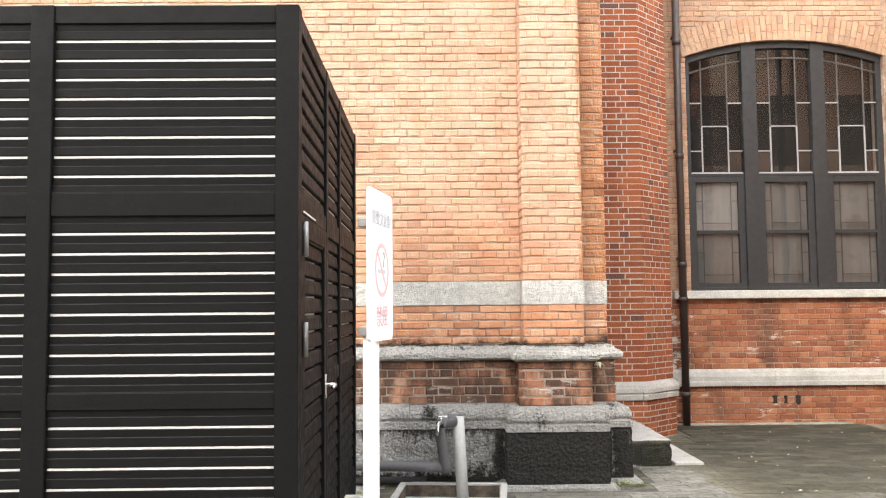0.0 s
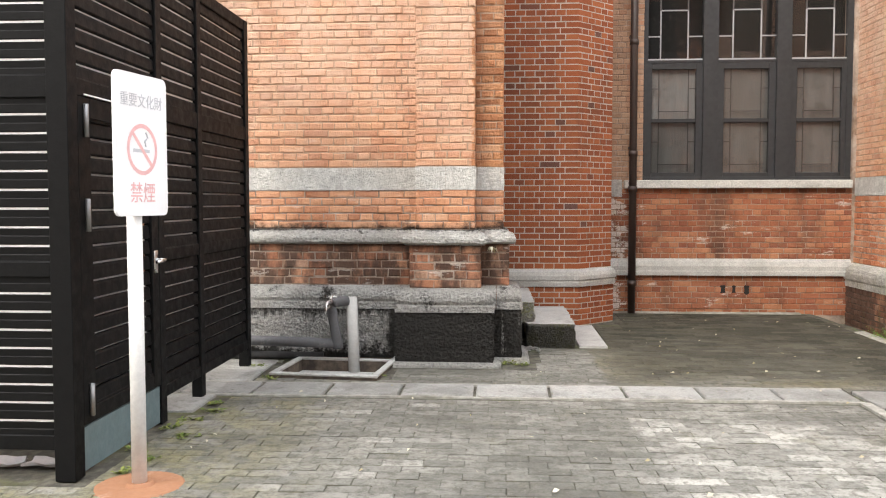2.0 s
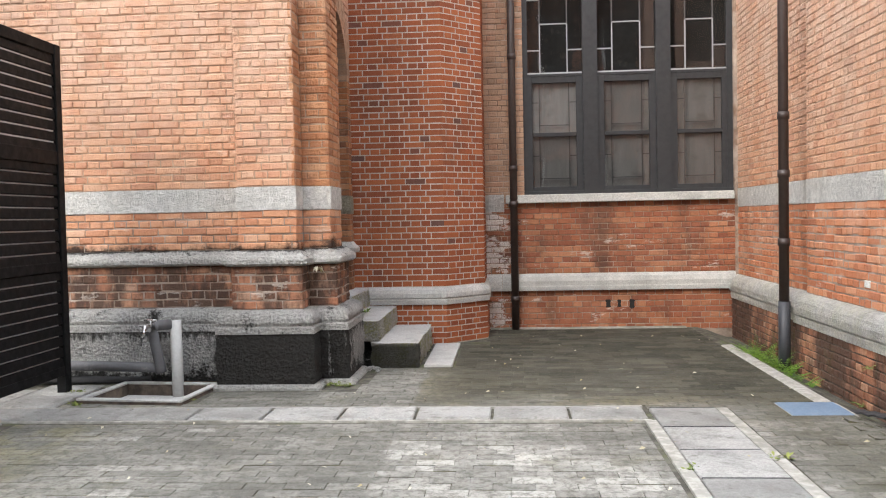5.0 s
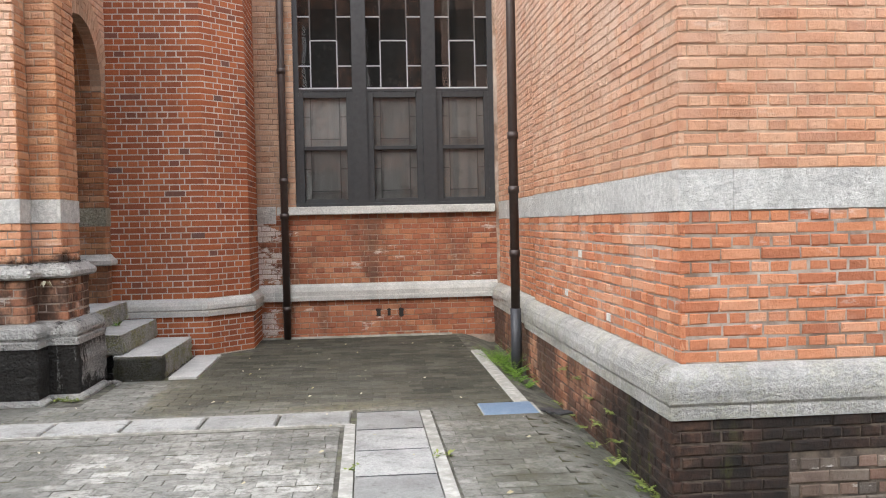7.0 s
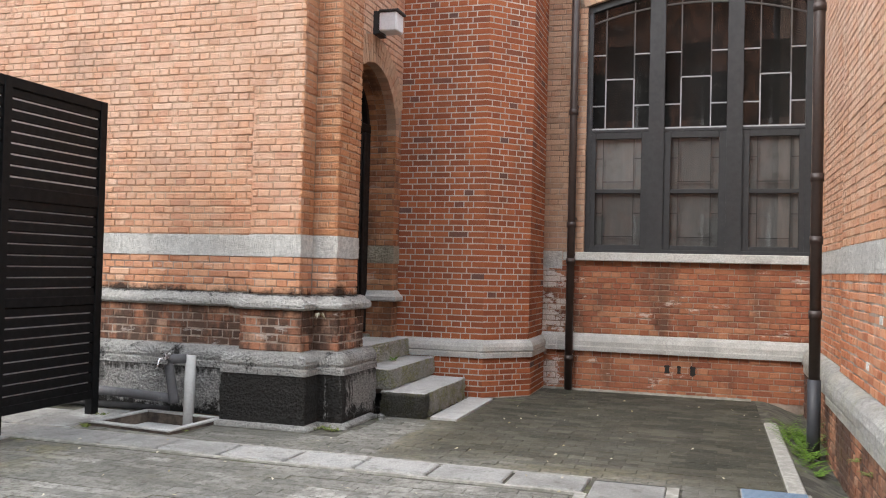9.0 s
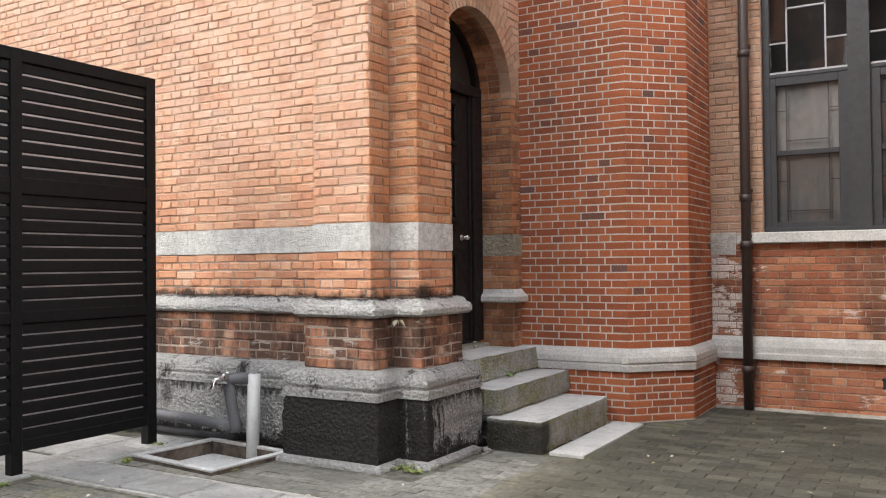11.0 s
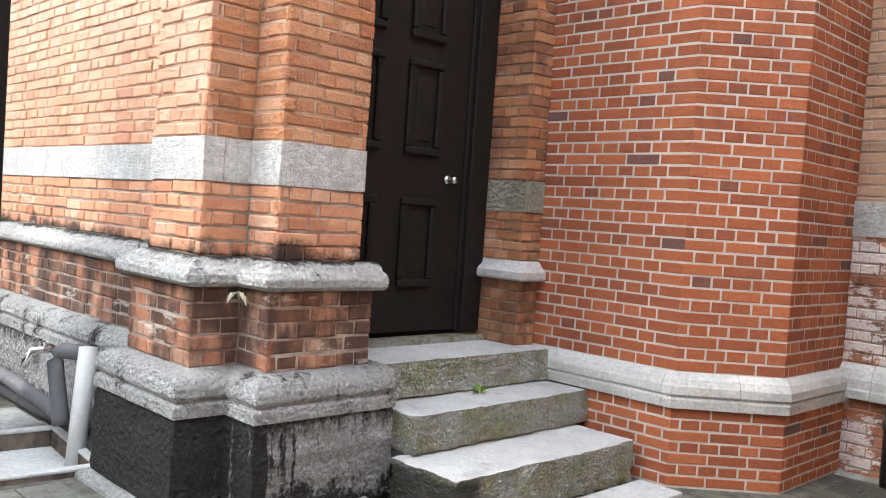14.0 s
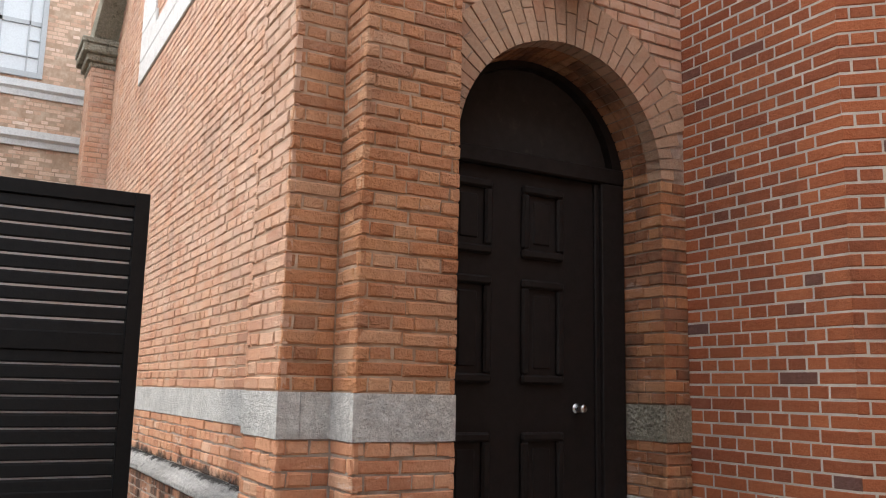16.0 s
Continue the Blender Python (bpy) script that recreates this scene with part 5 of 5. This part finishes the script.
# same dark sheet for the joints of this run
part("gutter_dark_sheet", boxed(4.135, 4.63, 1.2, 6.40, -0.09, -0.010), iron, side_gutter, "dark sheet standing in for the shaded gutter under the joints")
for x0, x1 in ((4.06, 4.135), (4.63, 4.71)):
    part("edging", rough_up(boxed(x0, x1, 1.2, 6.02 if x0 < 4.5 else 6.4, -0.08, 0.01), 0.004), concrete, side_gutter)
flags = structure("flagstones", "grey flagstones beside the fence")
tagged(flags, category="paving")
for x0, x1, y0, y1 in ((-1.5, -0.95, 6.52, 7.2), (-0.94, -0.45, 6.52, 6.95), (-0.94, -0.45, 6.96, 7.4), (-1.5, -1.0, 5.5, 6.0), (-0.99, -0.55, 5.5, 6.0)):
    part("flagstone", rough_up(boxed(x0, x1, y0, y1, -0.06, 0.01, bevel=0.008), 0.006, 5), stone_slab, flags)
bm = rough_up(boxed(5.41, 5.535, 6.64, 9.5, -0.3, 0.004, bevel=0.012), 0.012, 4)
kerb = tagged(part("kerb", bm, concrete, None), "narrow pale concrete kerb beside the planting gap", "kerb", "", "structure")
grate = thing("drain_cover", "bluish metal drain cover in a pale frame", "drain cover", at=(5.345, 6.41, -0.034))
part("frame", boxed(-0.245, 0.215, -0.215, 0.215, -0.05, 0.028, bevel=0.004), concrete, grate)
part("plate", boxed(-0.235, 0.19, -0.20, 0.20, 0.0, 0.034, bevel=0.003), grate_blue, grate)
for k in range(12):
    part("tread_bar", boxed(-0.225, 0.18, -0.19 + k * 0.033, -0.178 + k * 0.033, 0.033, 0.038), grate_blue, grate)
for k in range(3):
    t = thing("loose_tile", "dark broken tile lying by the wall", "tile", "loose tiles", at=(5.62 + 0.04 * k, 6.36 - 0.12 * k, ground_z(5.66, 6) + 0.03 + 0.012 * k), turn=12 * k)
    part("tile", rough_up(boxed(-0.06, 0.06, -0.045, 0.045, 0, 0.015, bevel=0.003), 0.004), iron, t)


# ---- plants ----
def blade_cluster(bm, rnd, at, n, length, droop, leaflets):
    """Fronds from one root: a bent rib with pairs of leaflets, or plain leaves."""
    for k in range(n):
        a, l = rnd.uniform(0, 2 * math.pi), length * rnd.uniform(0.6, 1.1)
        up = rnd.uniform(0.6, 1.3) + (0.5 if leaflets > 9 else 0.0)
        d = Vector((math.cos(a), math.sin(a), 0))
        side = Vector((-d.y, d.x, 0))
        p = lambda s: Vector(at) + d * (l * s) + Vector((0, 0, l * (up * s - droop * s * s)))
        if leaflets:
            for i in range(1, leaflets + 1):
                s = i / leaflets
                w = l * 0.26 * (1.15 - s)
                q = p(s)
                for sg in (-1, 1):
                    tip = q + side * sg * w + d * w * 0.35 - Vector((0, 0, w * 0.2))
                    bm.faces.new([bm.verts.new(v) for v in (q - d * 0.006, q + side * sg * w * 0.5 - d * 0.008, tip, q + side * sg * w * 0.5 + d * 0.012)])
        else:
            w = l * 0.22
            q0, q1, q2 = p(0.1), p(0.6), p(1.0)
            bm.faces.new([bm.verts.new(v) for v in (q0, q1 - side * w, q2, q1 + side * w)])


rnd = random.Random(11)
for k in range(16):
    y = 7.6 + 0.125 * k + 0.2 * (k > 2)
    t = thing("fern", "small bright green fern by the wall foot", "fern", "ferns along the wall", at=(5.64 + rnd.uniform(-0.06, 0.08), y, -0.15))
    part("fronds", (lambda b: (blade_cluster(b, rnd, (0, 0, 0), 14, rnd.uniform(0.13, 0.22) + (0.08 if 8.3 < y < 9.2 else 0.0), 0.7, 12), b)[1])(bmesh.new()), fern_green, t)
for k in range(15):
    y = 4.45 + 0.17 * k
    t = thing("fern", "small fern rooted in the mossy brick joints", "fern", "ferns along the wall", at=(5.858, y + rnd.uniform(-0.1, 0.1), rnd.choice((-0.14, -0.1, 0.0, 0.14, 0.22)) if y > 5.0 else -0.13))
    part("fronds", (lambda b: (blade_cluster(b, rnd, (0, 0, 0), 7, rnd.uniform(0.06, 0.14), 0.8, 7), b)[1])(bmesh.new()), weed_green, t)
spots = [(-0.5 + rnd.uniform(-0.08, 0.25), 4.2 + 0.22 * k) for k in range(8)] + [(0.55, 6.75), (-0.3, 6.6), (1.6, 7.35), (1.72, 7.3), (4.66, 5.1), (4.14, 4.9), (-0.55, 7.1), (5.75, 4.5), (5.72, 5.0), (5.75, 5.5), (6.45, 4.17), (6.62, 4.2), (6.78, 4.16), (6.9, 4.2), (1.66, 7.9), (1.7, 8.05)]
for x, y in spots:
    t = thing("weed", "small yellow-green weed in a paving joint", "weed", "weeds in the paving", at=(x, y, ground_z(x, y)))
    part("leaves", (lambda b: ([blade_cluster(b, rnd, (rnd.uniform(-0.07, 0.07), rnd.uniform(-0.05, 0.05), 0), 7, 0.045, 0.6, 0) for _ in range(5)], b)[1])(bmesh.new()), weed_green, t)
t = thing("weed", "small green weed growing on a step", "weed", "weeds in the paving", at=(1.63, 9.05, 0.44))
part("leaves", (lambda b: (blade_cluster(b, rnd, (0, 0, 0), 11, 0.07, 0.3, 0), b)[1])(bmesh.new()), fern_green, t)
t = thing("dry_leaves", "withered pale leaves caught under the stone cap", "leaf", at=(1.46, 7.54, 1.02))
part("leaves", (lambda b: (blade_cluster(b, rnd, (0, 0, 0), 12, 0.06, 1.6, 0), b)[1])(bmesh.new()), dry_leaf, t)
bm = bmesh.new()
for k in range(160):
    x, y = rnd.uniform(-0.4, 5.4), rnd.uniform(3.5, 10.8)
    if (1.2 < x < 2.7 and y > 7) or (x < 2.9 and y > 7.1):
        continue
    z, a, l = ground_z(x, y) + 0.012, rnd.uniform(0, 6.3), rnd.uniform(0.008, 0.022)
    bm.faces.new([bm.verts.new((x + l * math.cos(a + q) * s, y + l * math.sin(a + q), z + 0.004 * i)) for i, (q, s) in enumerate(((0, 1), (1.4, 0.5), (3.1, 1), (4.6, 0.5)))])
tagged(part("fallen_leaves", bm, dry_leaf, None), "scattered dry leaf bits on the paving", "leaf litter", "", "stuff")
bm = bmesh.new()
for i in range(24):
    for j in range(3):
        x, y = 5.53 + 0.18 * j, 6.5 + 0.19 * i
        if i < 23 and j < 2:
            bm.faces.new([bm.verts.new((u, v, -0.175 + 0.03 * noise.noise(Vector((u * 4, v * 4, 0))))) for u, v in ((x, y), (x + 0.18, y), (x + 0.18, y + 0.19), (x, y + 0.19))])
bmesh.ops.remove_doubles(bm, verts=bm.verts, dist=0.001)
tagged(part("planting_gap", bm, dirt, None), "mossy earth between kerb and wall", "earth", "", "structure")

# ---- far wing and the gable of the west wall ----
FX = -9.5
for z0, z1, o in ((5.36, 5.60, 0.12), (6.16, 6.40, 0.09)):
    bm = sweep(bmesh.new(), [(FX, 2.0), (FX, 9.0)], [(-0.02, z0), (o * 0.4, z0), (o * 0.5, z0 + 0.09), (o, z0 + 0.13), (o, z1), (-0.02, z1 + 0.03)])
    part("string_course", bm, stone_white, wall_far, "white stone course")
far_window = thing("window_2", "pale grey window with white panes in the far wing", "window", kind="structure")
bm = bmesh.new()
for a in ((5.60, 6.92, 6.47, 6.56), (5.60, 6.92, 8.9, 9.0), (6.84, 6.92, 6.56, 8.9), (5.60, 5.68, 6.56, 8.9)):
    box(bm, FX - 0.01, FX + 0.05, *a, bevel=0.004)
part("window_frame", bm, far_frame, far_window)
bm = bmesh.new()
for a in ((6.22, 6.28, 6.56, 8.9), (5.68, 6.84, 7.33, 7.40), (5.68, 6.84, 8.12, 8.18), (6.66, 6.685, 6.56, 8.9), (5.68, 6.84, 6.80, 6.822), (6.68, 6.84, 7.08, 7.10)):
    box(bm, FX - 0.005, FX + 0.03, *a, bevel=0.002)
part("glazing_bars", bm, far_frame, far_window)
# panes are opaque and coloured white
for z0, z1 in ((6.56, 7.33), (7.40, 8.12), (8.18, 8.9)):
    for y0, y1 in ((5.68, 6.22), (6.28, 6.84)):
        part("pane", boxed(FX - 0.005, FX + 0.004, y0, y1, z0, z1), pane_white, far_window, "opaque white pane")
gable = thing("gable_coping", "mossy stone coping on a gable buttress", "coping", kind="structure")
bm = bmesh.new()
for o, z0, z1 in ((0.02, 5.93, 6.00), (0.07, 6.00, 6.10), (0.13, 6.10, 6.22), (0.15, 6.22, 6.30)):
    box(bm, -7.45 - o, -6.9 + o, 7.36 - o, 7.70, z0, z1, bevel=0.012)
part("capital", bm, stone_jamb, gable)
bm = bmesh.new()
lo = [bm.verts.new(p) for p in ((-7.05, 7.32, 6.05), (-7.05, 7.7, 6.05), (-7.05, 7.7, 6.36), (-7.05, 7.32, 6.36))]
hi = [bm.verts.new(p) for p in ((-5.0, 7.52, 7.95), (-5.0, 7.7, 7.95), (-5.0, 7.7, 8.25), (-5.0, 7.52, 8.25))]
for k in range(4):
    bm.faces.new((lo[k], lo[(k + 1) % 4], hi[(k + 1) % 4], hi[k]))
bm.faces.new(lo), bm.faces.new(hi)
part("raking_coping", bm, stone_jamb, gable)
surround = thing("window_surround", "white stone surround of an upper window", "window surround", kind="structure")
for x0, x1, z0, z1 in ((-4.75, -1.4, 5.05, 5.3), (-4.75, -3.9, 5.304, 5.65), (-4.75, -4.0, 5.655, 6.05), (-4.75, -3.9, 6.055, 6.45), (-4.75, -4.0, 6.455, 6.88), (-3.896, -1.4, 5.304, 5.5)):
    part("stone", boxed(x0, x1, 7.64, 7.70, z0, z1, bevel=0.006), stone_white, surround)

# ---- brickwork and paving, piece by piece ----
w_up = WEST[1:]
lay_along(wall_west, w_up, 1.18, 1.53, brick_stained, {4: (6.3, 7.1, 1.1, 1.6), 6: (0, 1, 1, 2), 8: (0, 1, 1, 2), 9: (0, 1, 1, 2)}, seed=10, wear=0.004)
lay_along(wall_west, w_up, 1.735, TOP, brick_old, {}, seed=30, skip=(6, 7, 8, 9), wear=0.0034)
lay_along(wall_west, w_up, 1.735, TOP, brick_pier, {6: (0, 0.6, 1.7, 2.5), 9: (0, 0.6, 1.7, 2.7)}, seed=30, skip=(0, 1, 2, 3, 4, 5), wear=0.004)
lay_along(wall_west, offset(WEST, 0.054)[1:-1], 0.668, 1.045, brick_sooty, {4: (5.9, 7.2, 0.6, 1.1), 6: (0, 1, 0.6, 1.1), 8: (0, 1, 0.6, 1.1), 9: (0, 1, 0.6, 1.1)}, seed=50, wear=0.004)


def porch_hole(z):
    if z < DS:
        return [(DY - DR - 8.16, DY + DR - 8.16)]
    r = DR + 0.29
    if z < DS + r:
        w = math.sqrt(r * r - (z - DS) ** 2)
        return [(DY - w - 8.16, DY + w - 8.16)]
    return []


lay(wall_porch, (PX, 8.16), (PX, 9.80), 0.64, 1.06, brick_jamb, holes=porch_hole, seed=70)
lay(wall_porch, (PX, 8.16), (PX, 9.80), 1.185, 1.50, brick_jamb, holes=porch_hole, seed=71)
lay(wall_porch, (PX, 8.16), (PX, 9.80), 1.70, DS, brick_jamb, holes=porch_hole, seed=72, near=(1.3, 1.7, 1.7, 3.0))
lay(wall_porch, (PX, 8.16), (PX, 9.80), DS, TOP, brick_old, holes=porch_hole, seed=73)
for z0, z1, mt in ((0.64, 1.06, brick_jamb), (1.185, 1.50, brick_jamb), (1.70, DS, brick_jamb)):
    lay(wall_porch, (0.98, DY + DR), (PX, DY + DR), z0, z1, mt, seed=75)
for k, (y_out, mats) in enumerate(((0.0, brick_buff), (0.118, brick_jamb), (0.236, brick_jamb))):
    voussoirs(wall_porch, (DY, DS), DR - 0.002 * k, DR + (0.29 if k == 0 else 0.008), radians(0.5), radians(179.5), 36, Matrix(((0, -1, 0, PX - y_out), (1, 0, 0, 0), (0, 0, 1, 0), (0, 0, 0, 1))), mats, 0.109, 0.003, lambda y, z: 8.17 < y < 9.77)

lay_along(wall_bay, BAY[:], 0.65, TOP, brick_newer, {0: (0.2, 1.2, 0.6, 1.7), 1: (0, 0.7, 0.6, 1.9)}, seed=80, upright=0.010, wear=0.0011)
lay_along(wall_bay, offset(BAY, 0.029), 0.0, 0.45, brick_newer, {0: (0.0, 1.2, 0, 0.5), 1: (0, 0.7, 0, 0.5)}, seed=90, upright=0.010, wear=0.0011)


def window_hole(z):
    if z < WZ0 - 0.1:
        return []
    if z < 4.79:
        return [(WX0 - 2.86, WX1 - 2.86)]
    s = AR + 0.33
    q = s * s - (z - AC[1]) ** 2
    if q > 0:
        w = math.sqrt(q)
        return [(max(WX0 - 0.1, AC[0] - w) - 2.86, min(6.0, AC[0] + w) - 2.86)]
    return []


lay(wall_north, (2.86, WY), (5.98, WY), -0.03, 0.48, brick_deep, seed=100, near=(0.3, 2.0, 0, 0.48))
lay(wall_north, (2.86, WY), (5.98, WY), 0.695, 1.60, brick_deep, seed=101, near=(0.3, 2.0, 0.7, 1.5))
lay(wall_north, (2.86, WY), (5.98, WY), 1.60, TOP, brick_buff, holes=window_hole, seed=102)
voussoirs(wall_north, AC, AR, AR + 0.33, math.pi / 2 - half - 0.01, math.pi / 2 + half + 0.01, 38, Matrix(((1, 0, 0, 0), (0, 1, 0, WY), (0, 0, 1, 0), (0, 0, 0, 1))), brick_buff, 0.1, 0.003)

e_low = offset(EAST, 0.09)
lay_along(wall_east, EAST, 0.65, 1.50, brick_corner, {2: (2.6, 4.1, 0.6, 1.5)}, seed=120, wear=0.0036)
lay_along(wall_east, EAST, 1.725, TOP - 1.2, brick_east, {2: (3.2, 4.1, 1.7, 2.4), 3: (0, 1.0, 1.7, 2.3)}, seed=130)
lay_along(wall_east, e_low[:-1], -0.25, 0.36, brick_mossy, {2: (2.6, 4.3, -0.2, 0.36)}, seed=140, wear=0.0036)
# the front of the plinth, with a stretch rebuilt in limed bricks
lay(wall_east, e_low[3], e_low[4], -0.25, 0.36, brick_mossy, seed=143, phase=3, holes=lambda z: [(0.66, 1.5)] if z < 0.13 else [], wear=0.0036)
lay(wall_east, (e_low[3][0] + 0.667, e_low[3][1] + 0.004), (e_low[3][0] + 1.493, e_low[3][1] + 0.004), -0.25, 0.126, brick_limed, seed=144, wear=0.004)
far_hole = lambda z: [(1.1, 2.42)] if 6.47 < z < 9.0 else []
for z0, z1, k in ((3.2, 5.36, 150), (5.62, 6.16, 151), (6.42, 9.6, 152)):
    lay(wall_far, (-9.5, 4.5), (-9.5, 8.6), z0, z1, brick_far, seed=k, holes=far_hole)

# pale repair patches on the east wall
for y, z in ((6.56, 1.19), (7.05, 0.84), (5.77, 0.76)):
    part("repair_patch", rough_up(boxed(5.953, 5.97, y - 0.05, y + 0.05, z - 0.028, z + 0.028, bevel=0.003), 0.004), stone_trim, wall_east, "pale mortar patch")

# pavers
PL, PW = 0.225, 0.112
paving = structure("paving", "grey brick paving with mossy joints")
tagged(paving, category="paving")
shut = ((-9, 1.9, 7.42, 12), (-0.4, 0.66, 6.62, 7.45), (-1.5, -0.43, 5.4, 7.3), (-9, -0.55, 3.95, 9), (-9, 4.14, 5.99, 6.52), (4.03, 4.73, 1.0, 6.42), (1.4, 2.61, 8.2, 9.75), (1.3, 2.92, 9.72, 12),
        (5.40, 7, 6.62, 12), (5.57, 7, 6.3, 12), (5.83, 9, 4.2, 12), (5.09, 5.57, 6.18, 6.64), (1.2, 1.85, 7.15, 8.5), (2.5, 3.0, 10.0, 12), (0.5, 1.6, 7.15, 8))
verts, faces, count = [], [], 0
rnd = random.Random(21)
paver_mesh = None
for r in range(int((11.0 + 5.0) / PW)):
    y = -5.0 + r * PW
    cy = y + PW / 2
    if cy > 10.98:
        break
    free = [(-5.2, 8.6)]
    for a, b, c0, c1 in shut:
        if c0 < cy < c1:
            free = [q for s0, t0 in free for q in ((s0, min(t0, a)), (max(s0, b), t0)) if q[1] - q[0] > 0.05]
    shift = (PL / 2 if r % 2 else 0) + rnd.uniform(-0.015, 0.015)
    for s0, t0 in free:
        i0 = math.floor((s0 - shift) / PL) + 1
        joints = [s0] + [shift + PL * i for i in range(i0, i0 + 80) if s0 + 0.05 < shift + PL * i < t0 - 0.05] + [t0]
        for x, x1 in zip(joints, joints[1:]):
            cx, l = (x + x1) / 2, x1 - x
            slope = (ground_z(cx + 0.05, cy) - ground_z(cx - 0.05, cy)) / 0.1
            z = ground_z(cx, cy) - slope * l / 2 + rnd.uniform(-0.002, 0.002)
            tilt = pose(x, y, z, rnd.uniform(-0.5, 0.5), -math.degrees(math.atan(slope)) + rnd.uniform(-0.3, 0.3), rnd.uniform(-0.5, 0.5))
            whole = abs(l - PL) < 0.002
            if whole and 1.0 < cx < 3.6 and 4.6 < cy < 5.95 and count < 300:
                if paver_mesh is None:
                    v, f = brick_box(PL - 0.003, PW - 0.007, 0.03, 0.0, rnd, 0.0014, 0.0015)
                    paver_mesh = bpy.data.meshes.new("paver")
                    paver_mesh.from_pydata([(p, q2, -q1) for p, q1, q2 in v], [], [g[::-1] for g in f])
                    paver_mesh.materials.append(paver["object"])
                    paver_mesh.materials.append(joint_dirt)
                    for p in paver_mesh.polygons:
                        p.material_index = 1 if p.index < 4 else 0
                ob = new("paver", paver_mesh)
                ob.parent, ob.matrix_basis = paving, tilt
                count += 1
            else:
                v, f = brick_box(l - 0.003, PW - 0.007, 0.03, 0.0, rnd, 0.002, 0.0015)
                o = len(verts)
                verts += [tuple(tilt @ Vector((p, q2, -q1))) for p, q1, q2 in v]
                faces += [tuple(o + i for i in g)[::-1] for g in f]
me = bpy.data.meshes.new("paver_field")
me.from_pydata(verts, [], faces)
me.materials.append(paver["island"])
me.materials.append(joint_dirt)
me.polygons.foreach_set("material_index", [1 if k % 9 < 4 else 0 for k in range(len(me.polygons))])
ob = tagged(new("paver_field", me), kind="stuff")
ob.parent = paving
